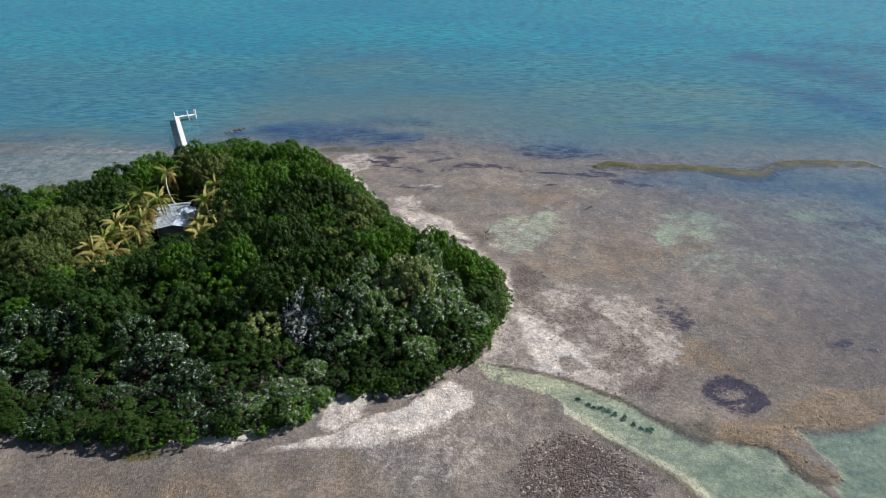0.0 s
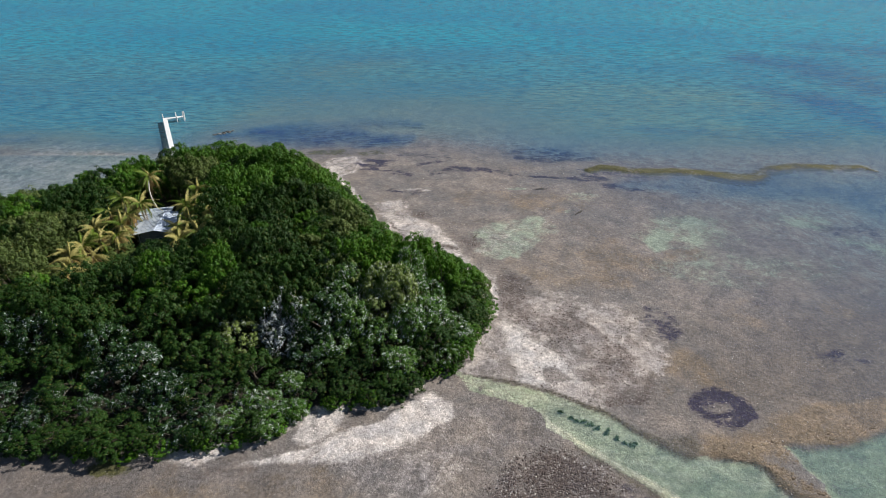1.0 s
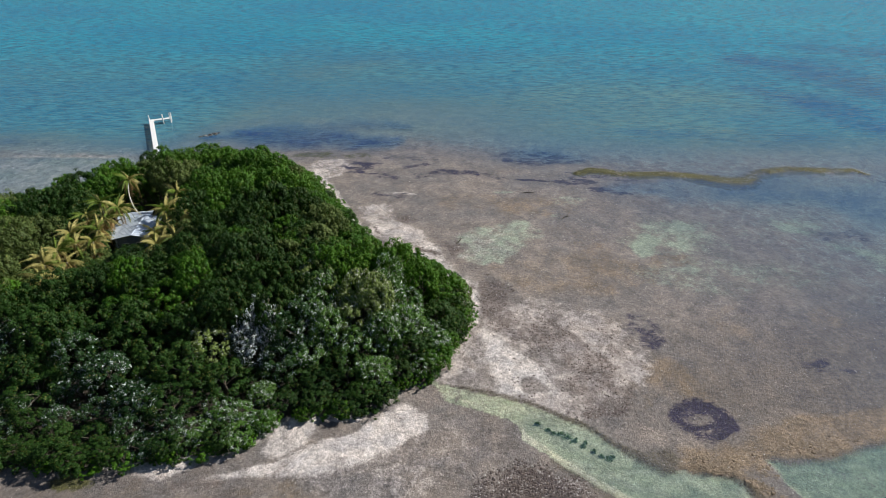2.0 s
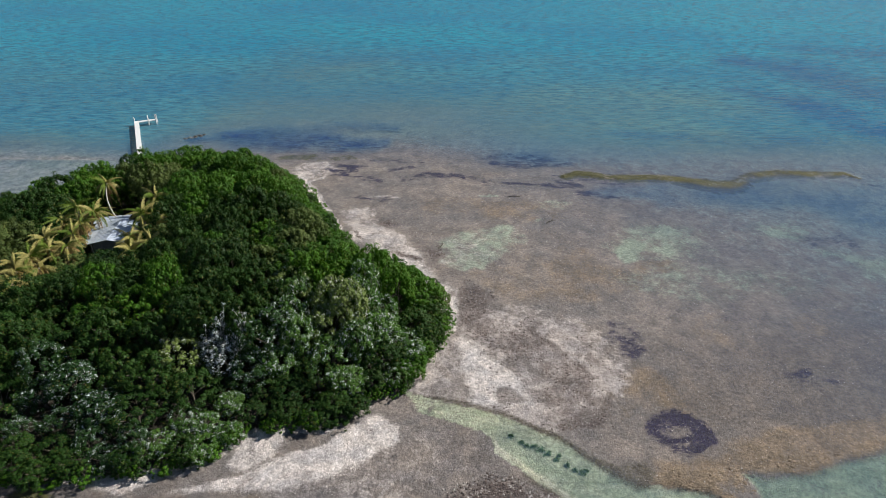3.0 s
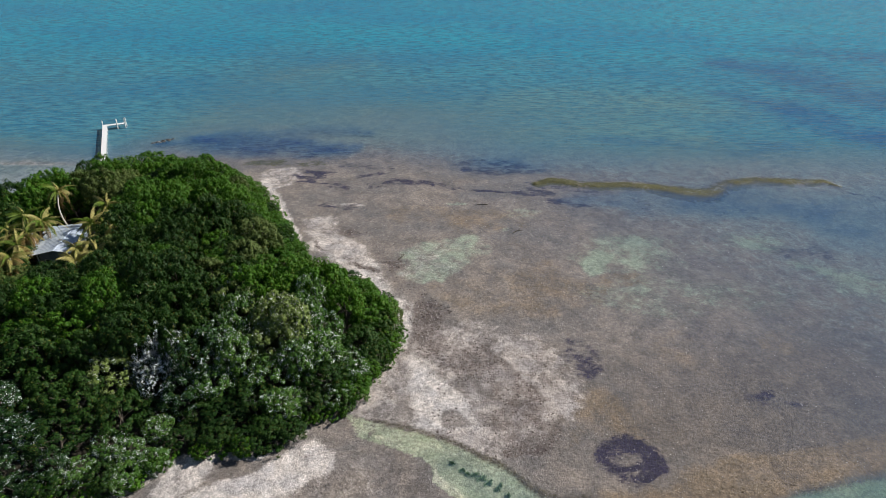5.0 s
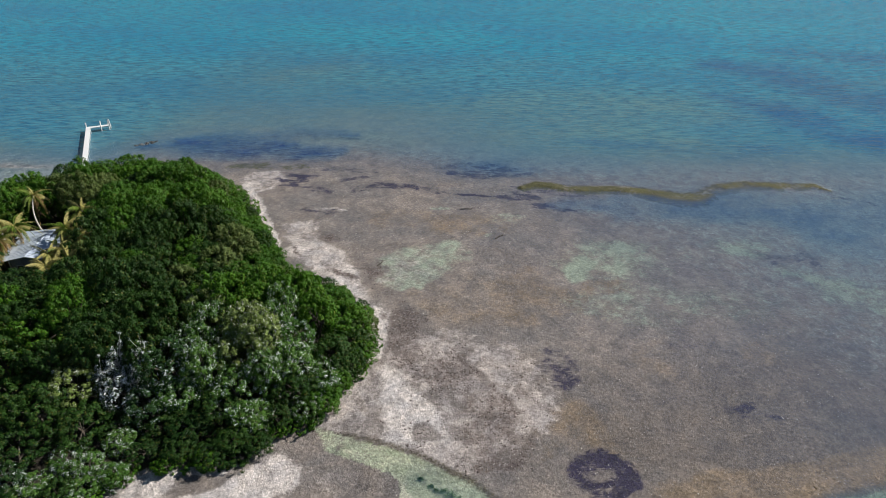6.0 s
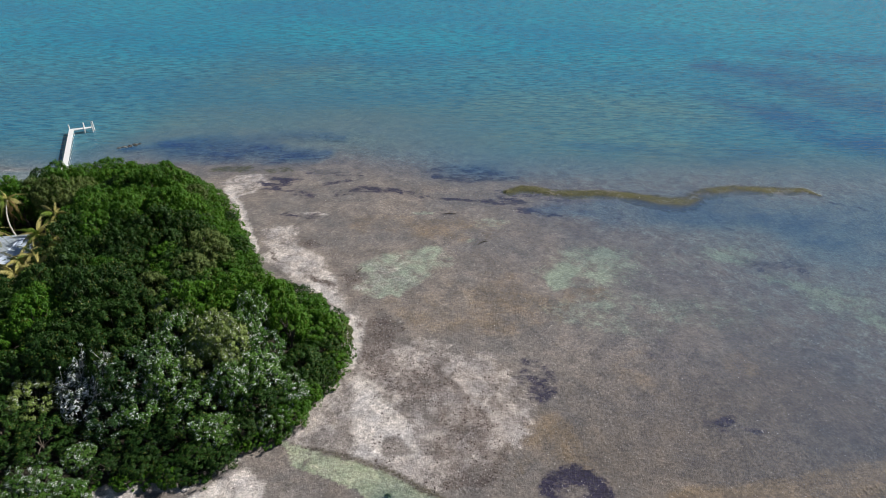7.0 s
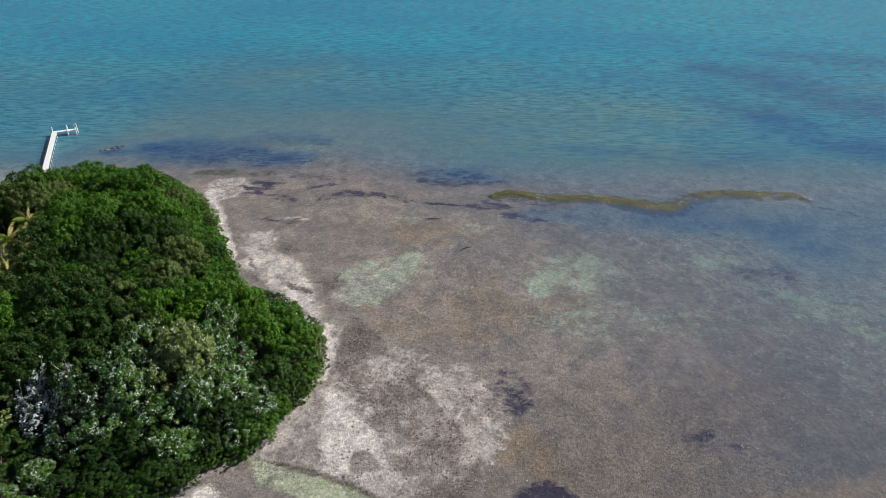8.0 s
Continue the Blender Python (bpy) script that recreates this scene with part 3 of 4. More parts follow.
    c["weed"] = np.maximum.reduce([
        1.05 * ring * (1 - 0.26 * blob(sx, sy, 40.6, 61.9, 2.6, 1.5, -20, 0.6)), 0.60 * patch(wx, wy, [(35.4, 83.6), (39.2, 85.2), (42.1, 82.4), (42.8, 78.8), (39.9, 75.6), (37.0, 76.4), (35.2, 79.6)], 2.4), 0.6 * blob(sx, sy, 38.5, 82.6, 1.8, 1.3), 0.42 * blob(wx, wy, 60.5, 71.6, 2.0, 1.4, 0, 0.9), 0.34 * blob(wx, wy, 64, 71, 2.0, 1.2, 0, 0.9),
        0.45 * blob(wx, wy, 32.4, 55.4, 2.2, 2.2), 0.66 * patch(fx, fy, [(-21.1, 144.8), (-17.9, 149.9), (-11.7, 146.8), (-13.4, 140.5), (-17.6, 140)], 1.6), 0.95 * blob(fx, fy, -7, 139.6, 3.6, 2.0, 0, 0.7), 0.70 * strip(fx, fy, [(-14, 140.5, 0.7), (-6, 138, 0.8), (-2, 144, 1.4), (3, 147, 1.0)]), 0.66 * strip(fx, fy, [(-9, 129.6, 0.7), (-4, 128.4, 0.9), (1, 130, 0.5)]),
        0.68 * strip(fx, fy, [(0, 139, 0.8), (6, 142.6, 1.6), (12, 141, 1.8), (18, 139.0, 1.1), (26, 137.2, 0.8), (38, 135.4, 0.9)], 0.8), 0.7 * strip(fx, fy, [(-9, 150.6, 0.8), (-1, 152.2, 1.2), (7, 150, 0.6)], 0.8), 0.85 * patch(fx, fy, [(20.2, 153.0), (26.1, 157.5), (35.1, 155.7), (42, 149.9), (33.3, 147.2), (24.6, 147.4)], 1.8),
        0.75 * strip(fx, fy, [(36.9, 138, 1.2), (41.6, 133.4, 1.6), (49.2, 130.5, 0.8)], 0.8), 0.65 * strip(fx, fy, [(38, 141, 1.2), (44, 140, 1.6), (50, 138.5, 0.8)], 0.8), 0.3 * blob(wx, wy, 170, 236, 60, 24), 0.5 * blob(wx, wy, -118, 162, 16, 3), 0.35 * blob(wx, wy, 0.5, 116, 5, 2), 0.4 * strip(wx, wy, [(112, 139, 0.8), (118, 135, 1.0)]),
        0.2 * blob(wx, wy, 75, 128, 28, 10, 0, 0.8), 0.24 * blob(wx, wy, 65, 105, 9, 4, 0, 0.8), 0.34 * blob(wx, wy, 90, 111, 14, 4, 0, 0.8), 0.22 * blob(wx, wy, 62, 88, 10, 5), 0.24 * blob(wx, wy, 88, 84, 14, 8), 0.26 * blob(wx, wy, 45, 96, 6, 3), 0.4 * blob(wx, wy, 24.5, 46, 3.0, 3.0, 0, 0.6),
    ])
    c["algae"] = np.maximum.reduce([0.9 * blob(sx, sy, -38.0, 50.4, 2.6, 0.9), 1.0 * strip(tx, ty, [(px, py, 1.6 * w) for px, py, w in REEF_BAR], 0.6), 0.55 * patch(wx, wy, [(-33, 152), (-29.8, 155), (-22.3, 156.4), (-12.9, 154), (-13, 151.4), (-24, 150.8)], 1.4)])
    for k, (name, amount) in enumerate((("sand", 0.7), ("white", 0.8), ("rubble", 1.2), ("reef", 0.9), ("ochre", 0.9), ("green", 1.1), ("weed", 1.2), ("algae", 0.8))):
        ragged = field(x, y, 7.0, 200 + 10 * k, 6, 0.78)
        c[name] = np.clip(c[name] + amount * ragged * (0.25 + np.sqrt(c[name])), 0, 1.1) * ramp(c[name], 0.0, 0.35)
    c["litter"] = ramp(d, 0.0, 2.2)
    c["navy"] = np.maximum.reduce([
        strip(wx, wy, [(-58, 165.0, 1.5), (-50.6, 167.0, 5), (-43, 168, 7.5), (-34, 167, 7.5), (-24, 165, 6), (-10, 163, 4)], 0.8), 0.6 * strip(wx, wy, [(-30, 172.5, 3), (-21.7, 177.5, 5), (-11.5, 178, 4), (-4, 176, 2)], 0.9),
        0.55 * strip(fx, fy, [(112, 214, 4), (128, 203, 9), (132, 178, 8), (150, 168, 12)], 0.9), 0.55 * strip(fx, fy, [(130, 258, 8), (150, 246, 14), (156, 215, 10), (175, 200, 16)], 0.9), 0.42 * strip(fx, fy, [(168, 280, 10), (210, 266, 14)], 0.9),
        0.5 * strip(wx, wy, [(-130, 161, 1.5), (-113, 162, 2)], 0.9), 0.55 * blob(wx, wy, 31, 152, 11, 5, 0, 0.9), 0.62 * strip(wx, wy, [(46, 133, 3), (60, 132, 5), (88, 132, 7), (104, 125, 9), (130, 124, 12)], 0.9), 0.5 * blob(wx, wy, 105, 114, 9, 3, 0, 0.8),
        0.3 * strip(wx, wy, [(60, 171, 3), (85, 166, 5), (110, 165, 6)], 0.9),
    ]) * (0.7 + 0.6 * ramp(field(x, 3 * y, 16, 441, 4, 0.65), -0.4, 0.4))
    c["weed"] = np.maximum(c["weed"], 0.72 * c["navy"] * ramp(y, 150, 158) * (x < 40))
    shoal = np.maximum.reduce([0.40 * strip(fx, fy, [(-50, 190, 10), (-18, 192, 14), (14, 198, 20), (46, 202, 22), (82, 202, 18), (110, 196, 10)], 0.95), 0.40 * strip(fx, fy, [(-14, 172, 8), (30, 178, 13), (64, 176, 14), (88, 170, 9)], 0.95), 0.3 * strip(fx, fy, [(-40, 236, 8), (-10, 268, 14), (52, 260, 12)], 0.9),
        0.35 * strip(wx, wy, [(157, 227, 2), (170, 232, 3.5), (190, 230, 3)], 0.8), 0.85 * blob(x, y, -96, 142, 40, 18, -20, 0.7), 0.6 * c["green"]]) * (0.6 + 0.7 * ramp(field(x, 2.5 * y, 22, 461, 4, 0.65), -0.4, 0.4))
    c["tint"] = np.clip(np.maximum.reduce([channel, lagoon, shoal]), 0, 1)
    c["dim"] = np.maximum.reduce([1.0 * blob(wx, wy, 76, 72, 34, 15, 8, 0.8), 0.75 * blob(wx, wy, 92, 88, 30, 14, 0, 0.8), 0.7 * blob(wx, wy, 50, 68, 13, 9), 0.6 * blob(wx, wy, -44, 44, 26, 7), 0.15 * blob(wx, wy, 45, 92, 22, 9)])
    high = 0.10 + 0.30 * ramp(d, -2, 4) + 0.25 * ramp(d, 4, 20)
    # The shelf drops to the right partly to bring out the painted sky tone.
    shelf = -0.07 - 0.40 * ramp(x + 0.45 * y, 66, 148) - 1.0 * ramp(y + 5 * field(x, y, 30, 7, 3), 144, 186) - 2.4 * ramp(y, 200, 420) - 0.25 * ramp(-y, -40, 10) - 0.38 * ramp(-x, 52, 80) * ramp(y, 108, 128)
    shelf = shelf + 0.40 * np.maximum(blob(x, y, 30, 186, 75, 17, 2, 0.8), shoal * (y > 150))
    land = np.maximum.reduce([ramp(d, -4, 0.5), 0.95 * spit, beach, nook, flank])
    z = shelf * (1 - land) + high * land
    z = z - 0.38 * c["navy"] * (y < 200)
    c["deep"] = ramp(-z, 0.16, 0.75)
    c["open"] = ramp(-d, 3, 9) * ramp(field(x, y, 9, 401, 4, 0.7), -0.5, 0.4) * (1 - c["deep"] * 0.5)
    z = z - np.maximum(0.20 * channel * (0.25 + 0.75 * ramp(x, 9, 26)) * (1 - 0.5 * c["fringe"]), 0.26 * lagoon) + 0.22 * c["reef"] * (0.6 + field(x, y, 2.2, 171, 4, 0.8))
    z = z + 0.52 * strip(tx, ty, REEF_BAR, 0.5) * ramp(rough, -0.9, 0.1) + 0.05 * rough + 0.035 * field(x, y, 1.3, 81, 2)
    return c, z


def axis(low, high, step, far, grow=1.18):
    """Steps that are even between low and high and widen towards the horizon."""
    mid = list(np.arange(low, high, step))
    out, size = [], step
    while sum(out) < far:
        out.append(size)
        size *= grow
    rise = np.cumsum(out)
    return np.array(sorted([low - r for r in rise] + mid + [mid[-1] + r for r in rise]))


def sheet(xs, ys):
    x, y = np.meshgrid(xs, ys)
    n, m = len(xs), len(ys)
    k = np.arange(n * m).reshape(m, n)
    faces = np.stack([k[:-1, :-1], k[:-1, 1:], k[1:, 1:], k[1:, :-1]], -1).reshape(-1, 4)
    return x.ravel(), y.ravel(), faces


def build_ground():
    x, y, faces = sheet(axis(-95, 125, 0.45, 4400), axis(32, 185, 0.45, 4400))
    c, z = covers(x, y)
    mesh = from_arrays("ground", np.stack([x, y, z], 1), faces, GROUND, True)
    for name, values in c.items():
        mesh.attributes.new(name, "FLOAT", "POINT").data.foreach_set("value", values.astype(np.float32))
    tagged(new("ground", mesh), "pale marl flats with sand beaches, rubble and weed patches", "ground", kind="structure")


def build_water():
    x, y, faces = sheet(axis(-95, 125, 1.0, 4400), axis(32, 240, 1.0, 4400))
    c, z = covers(x, y)
    depth = np.maximum(0, -z)
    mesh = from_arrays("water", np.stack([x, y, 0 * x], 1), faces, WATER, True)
    mesh.attributes.new("depth", "FLOAT", "POINT").data.foreach_set("value", depth.astype(np.float32))
    for name in ("navy", "tint"):
        mesh.attributes.new(name, "FLOAT", "POINT").data.foreach_set("value", c[name].astype(np.float32))
    tagged(new("water", mesh), "clear shallow water turning rippled turquoise where it deepens", "sea", kind="structure")


build_ground()
build_water()


# ---- trees ----
def leaves_on(centres, ways, radii, count, size, rng):
    """Many small folded leaves round clump centres: arrays of places and triangles."""
    n = len(centres) * count
    mid, out, rad = np.repeat(centres, count, 0), np.repeat(ways, count, 0), np.repeat(radii, count)[:, None]
    d = rng.normal(size=(n, 3))
    d /= np.linalg.norm(d, axis=1)[:, None]
    d = d + 0.55 * out + (0, 0, 0.25)
    d /= np.linalg.norm(d, axis=1)[:, None]
    at = mid + d * rad * rng.uniform(0.45, 1.08, (n, 1)) ** 0.6 * rng.uniform(0.85, 1.15, (n, 3))
    facing = 1.25 * d + 0.38 * rng.normal(size=(n, 3)) + (0, 0, 0.3)
    facing /= np.linalg.norm(facing, axis=1)[:, None]
    along = np.cross(facing, rng.normal(size=(n, 3)))
    along /= np.linalg.norm(along, axis=1)[:, None]
    side = np.cross(facing, along)
    s = size * rng.uniform(0.65, 1.25, (n, 1))
    tip, tail = at + along * s, at - along * s * 0.8
    verts = np.stack([tail + side * s * 0.55, tail - side * s * 0.55, tip], 1).reshape(-1, 3)
    return verts, np.arange(3 * n).reshape(-1, 3)


def build_tree(seed, clumps, count, leaf, low=-0.35, name="mangrove_tree", heart=0.61):
    """A broad mangrove of height 1 and crown radius about 0.5, to be scaled: trunk with limbs, and a crown of leaf clumps."""
    rng = np.random.default_rng(seed)
    tree = new(name)
    lobes = [(rng.uniform(-0.26, 0.26), rng.uniform(-0.26, 0.26), heart + rng.uniform(-0.09, 0.09), rng.uniform(0.24, 0.34)) for _ in range(5)] + [(0, 0, heart + 0.01, 0.37)]
    centres, ways = [], []
    while len(centres) < clumps:
        lx, ly, lz, lr = lobes[rng.integers(len(lobes))]
        w = rng.normal(size=3)
        w /= np.linalg.norm(w)
        if w[2] < low:
            continue
        p = np.array((lx, ly, lz)) + w * lr * rng.uniform(0.86, 1.06) * (1, 1, 0.95)
        if any(np.linalg.norm((p - (ax, ay, az))) < 0.80 * ar for ax, ay, az, ar in lobes):
            continue
        centres.append(p), ways.append(w)
    centres, ways = np.array(centres), np.array(ways)
    skirt = rng.integers(0, clumps, clumps // 4)
    low_c = centres[skirt] * (1.02, 1.02, 0) + np.stack([0 * skirt, 0 * skirt, rng.uniform(0.04, 0.45, len(skirt))], 1)
    centres, ways = np.concatenate([centres, low_c]), np.concatenate([ways, ways[skirt] * (1, 1, 0.2)])
    radii = rng.uniform(0.045, 0.10, len(centres))
    verts, faces = leaves_on(centres, ways, radii, count, leaf, rng)
    crown = new("crown", from_arrays("crown", verts, faces, LEAF_DARK))
    crown.parent = tree
    bm = bmesh.new()
    bend = rng.uniform(-0.05, 0.05, 4)
    tube(bm, [(0, 0, 0), (bend[0], bend[1], 0.22), (bend[2], bend[3], 0.48)], [0.035, 0.026, 0.016], 7)
    for k in range(7):
        lx, ly, lz, lr = lobes[k % len(lobes)]
        goal = Vector((lx, ly, lz)) + 0.6 * lr * Vector(rng.normal(size=3)).normalized()
        start = Vector((bend[0], bend[1], 0.22)).lerp(Vector((bend[2], bend[3], 0.48)), rng.uniform(0, 1))
        tube(bm, [start, start.lerp(goal, 0.5) + Vector((0, 0, 0.03)), goal], [0.014, 0.009, 0.004], 5)
    part("trunk", bm, BARK, tree)
    return tree


def build_snag(seed):
    """A half-bare tree of height 1: forking limbs and many thin twigs, whitened, with sparse leaves."""
    rng = np.random.default_rng(seed)
    snag = new("mangrove_tree")
    trunk, tips = bmesh.new(), []
    tube(trunk, [(0, 0, 0), (0.02, -0.02, 0.25), (0.0, 0.02, 0.5)], [0.04, 0.03, 0.02], 7)
    for k in range(16):
        a, lift = 2.4 * k + rng.uniform(-0.4, 0.4), rng.uniform(0.15, 0.5)
        start = Vector((0, 0, rng.uniform(0.25, 0.5)))
        goal = start + Vector((math.cos(a) * rng.uniform(0.2, 0.42), math.sin(a) * rng.uniform(0.2, 0.42), lift))
        mid = start.lerp(goal, 0.5) + Vector((0, 0, 0.05))
        twigs = bmesh.new()
        tube(twigs, [start, mid, goal], [0.016, 0.011, 0.006], 5)
        for _ in range(9):
            base = mid.lerp(goal, rng.uniform(0, 1))
            way = Vector(rng.normal(size=3)) * 0.09 + Vector((math.cos(a) * 0.05, math.sin(a) * 0.05, 0.07))
            bend = base + way * 0.6 + Vector(rng.normal(size=3)) * 0.015
            tube(twigs, [base, bend, base + way * 1.3], [0.008, 0.006, 0.003], 4)
            tips.append(base + way * 1.2)
        part("branch", twigs, WHITE_BARK, snag, "forking branch white with droppings")
    part("trunk", trunk, WHITE_BARK, snag, "whitened crooked trunk")
    centres = np.array([t[:] for t in tips])
    verts, faces = leaves_on(centres, centres - (0, 0, 0.5), rng.uniform(0.03, 0.07, len(centres)), 34, 0.024, rng)
    crown = new("crown", from_arrays("crown", verts, faces, LEAF_WHITE))
    crown.parent = snag
    return snag


def place_snags():
    first = build_snag(90)
    for k, (x, y, tall, wide) in enumerate([(-20.2, 72.6, 8.8, 5.2), (-22.4, 71.2, 7.0, 4.0)]):
        made = first if k == 0 else copy_thing(first, pose(0, 0, 0))
        made.matrix_basis = pose(x, y, 0.15, 0, 0, 67 * k) @ Matrix.Diagonal((wide, wide, tall, 1))
        tagged(made, "half-bare mangrove with twigs whitened by droppings", "tree", "whitened trees of the thicket")


def canopy(x, y):
    """The height of the tree tops above the sea."""
    x, y = np.asarray(x, float), np.asarray(y, float)
    d = inland(x, y)
    slow = ramp(-x, -2, 24) * ramp(-y, -112, -72)
    top = 2.6 + 7.2 * (ramp(d, -1, 11) * (1 - slow) + ramp(d, -2, 27) * slow)
    top = top + 1.6 * blob(x, y, -20, 82, 16, 9, 0, 0.7) + 0.9 * field(x, y, 11, 91, 2)
    low = np.maximum(blob(x, y, -53, 97, 13, 11, 0, 0.35), blob(x, y, -59, 89, 6, 8, 0, 0.4))
    return top - low * np.maximum(0, top - 5.4)


CLEARING = (-53.0, 108.5, 8.6, 12.0)


def place_trees():
    rng = np.random.default_rng(5)
    kinds = [build_tree(40 + k, 112, 46, 0.0225) for k in range(6)]
    spots = []
    many_x, many_y = rng.uniform(-108, 11, 16000), rng.uniform(50, 150, 16000)
    for x, y, d in zip(many_x, many_y, inland(many_x, many_y)):
        cx, cy, rx, ry = CLEARING
        if d < 0.9 or ((x - cx) / rx) ** 2 + ((y - cy) / ry) ** 2 < 1 or ((x + 60) / 3.0) ** 2 + ((y - 91) / 7.0) ** 2 < 1 or ((x + 52.0) / 3.2) ** 2 + ((y - 97.5) / 2.6) ** 2 < 1 or ((x + 59) / 5.5) ** 2 + ((y - 111) / 9.5) ** 2 < 1 or (x - -56.6) ** 2 + (y - 118.3) ** 2 < 10 or (x + 16.8) ** 2 + (y - 71.0) ** 2 < 3.4 or (x + 25.0) ** 2 + (y - 71.2) ** 2 < 1.8:
            continue
        gap = 2.1 + 1.45 * min(1, d / 9) if x > -31 - 0.59 * y else 5.5
        if all((x - a) ** 2 + (y - b) ** 2 > gap * gap for a, b, _ in spots):
            spots.append((x, y, d))
    tops = canopy([s[0] for s in spots], [s[1] for s in spots])
    for k, ((x, y, d), top) in enumerate(zip(spots, tops)):
        x, y, d = float(x), float(y), float(d)
        tree = kinds[k % len(kinds)]
        ground = 0.15
        tall = max(2.2, float(top) * (rng.uniform(0.84, 1.13) if y > 80 or x > -14 else rng.uniform(0.72, 1.16)) - ground)
        wide = (5.2 + 1.8 * min(1, d / 9)) * rng.uniform(0.88, 1.15) if tall > 4 else 4.4 * rng.uniform(0.85, 1.1)
        made = tree if k < len(kinds) else copy_thing(tree, pose(0, 0, 0))
        made.matrix_basis = pose(x, y, ground, rng.uniform(-5, 5), rng.uniform(-5, 5), rng.uniform(0, 360)) @ Matrix.Diagonal((wide, wide, tall, 1))
        splash = 1.0 * (blob(x, y, -20.6, 72.4, 3.7, 3.3, 0, 0.6) > 0.4)
        speck = max(1.1 * blob(x, y, -6, 75, 12, 11, 20, 0.5), blob(x, y, -30, 59, 22, 6, 0, 0.6), 0.8 * blob(x, y, -52, 62, 14, 10, 0, 0.6))
        pale = max(blob(x, y, -7.5, 77, 5.0, 4.5, 0, 0.5), blob(x, y, -33, 73.8, 1.7, 1.8, 0, 0.5), blob(x, y, -26, 70, 1.8, 1.6, 0, 0.5), blob(x, y, -13, 83, 2, 2, 0, 0.5))
        olive = max(1.1 * blob(x, y, -67, 93, 8, 10, 0, 0.5), 0.9 * blob(x, y, -53, 127, 9, 8, 0, 0.6), 0.2 * (y > 84))
        pick = rng.uniform()
        if splash > 0.4 and pick < 0.8:
            leaf, look_of = LEAF_WHITE, "mangrove tree with leaves whitened by droppings"
        elif pale > 0.4 and pick < 0.9:
            leaf, look_of = LEAF_PALE, "yellowish pale mangrove tree among darker ones"
        elif speck > pick + 0.25:
            # brighter copy towards the sunlit right, darker one on the shaded left
            leaf, look_of = (LEAF_SPLASH if x > -14 or (x > -27 and y < 66) else LEAF_SPECK), "mangrove tree speckled with white droppings"
        elif olive > pick + 0.1:
            leaf, look_of = LEAF_OLIVE, "olive green mangrove tree in the dense thicket"
        # Lit and shaded slopes are partly painted by where bright or dark leaves go.
        elif pick < (0.9 if y > 112 or (x > -14 and y > 84) else 0.8 if x > 0 else 0.15 if blob(x, y, -20, 84, 12, 8, 0, 0.4) > 0.5 else 0.12 if y < 76 else 0.3):
            leaf, look_of = LEAF_MID, "bright green mangrove tree of the thicket, sunlit tone partly in its colour"
        else:
            leaf, look_of = LEAF_DARK, "dark green mangrove tree in the dense thicket"
        for child in made.children:
            if child.name.startswith("crown"):
                child.material_slots[0].link = "OBJECT"
                child.material_slots[0].material = leaf
        tagged(made, look_of, "tree", "trees of the island thicket")
    shrubs = [build_tree(60 + k, 56, 34, 0.034, -0.95, "mangrove_shrub", 0.46) for k in range(3)]
    count = 0
    for (ax, ay), (bx, by) in zip(SHORE[1:17], SHORE[2:18]):
        steps = max(1, round(math.hypot(bx - ax, by - ay) / 1.9))
        for k in range(steps):
            t = (k + rng.uniform(0.1, 0.9)) / steps
            inward = Vector((-(by - ay), bx - ax)).normalized() * rng.uniform(0.3, 1.5)
            x, y = ax + t * (bx - ax) + inward.x, ay + t * (by - ay) + inward.y
            made = shrubs[count] if count < 3 else copy_thing(shrubs[count % 3], pose(0, 0, 0))
            wide, tall = rng.uniform(2.2, 3.4), rng.uniform(1.5, 2.6)
            made.matrix_basis = pose(x, y, 0.12, 0, 0, rng.uniform(0, 360)) @ Matrix.Diagonal((wide, wide, tall, 1))
            for child in made.children:
                if child.name.startswith("crown"):
                    child.material_slots[0].link = "OBJECT"
                    child.material_slots[0].material = LEAF_MID if rng.uniform() < 0.6 else LEAF_DARK
            tagged(made, "low green mangrove shrub fringing the beach", "shrub", "shrubs along the shore")
            count += 1


place_trees()
place_snags()


# ---- house in the clearing ----
def roof_slope(bm, a, b, c, d, thick=0.08):
    """A metal roof slope; a-b is the eave, d-c the ridge."""
    a, b, c, d = [Vector(p) for p in (a, b, c, d)]
    up = (b - a).cross(d - a).normalized()
    top, low = [bm.verts.new(p) for p in (a, b, c, d)], [bm.verts.new(p - thick * up) for p in (a, b, c, d)]
    bm.faces.new(top), bm.faces.new(low[::-1])
    for k in range(4):
        bm.faces.new((low[k], low[(k + 1) % 4], top[(k + 1) % 4], top[k]))
    return bm


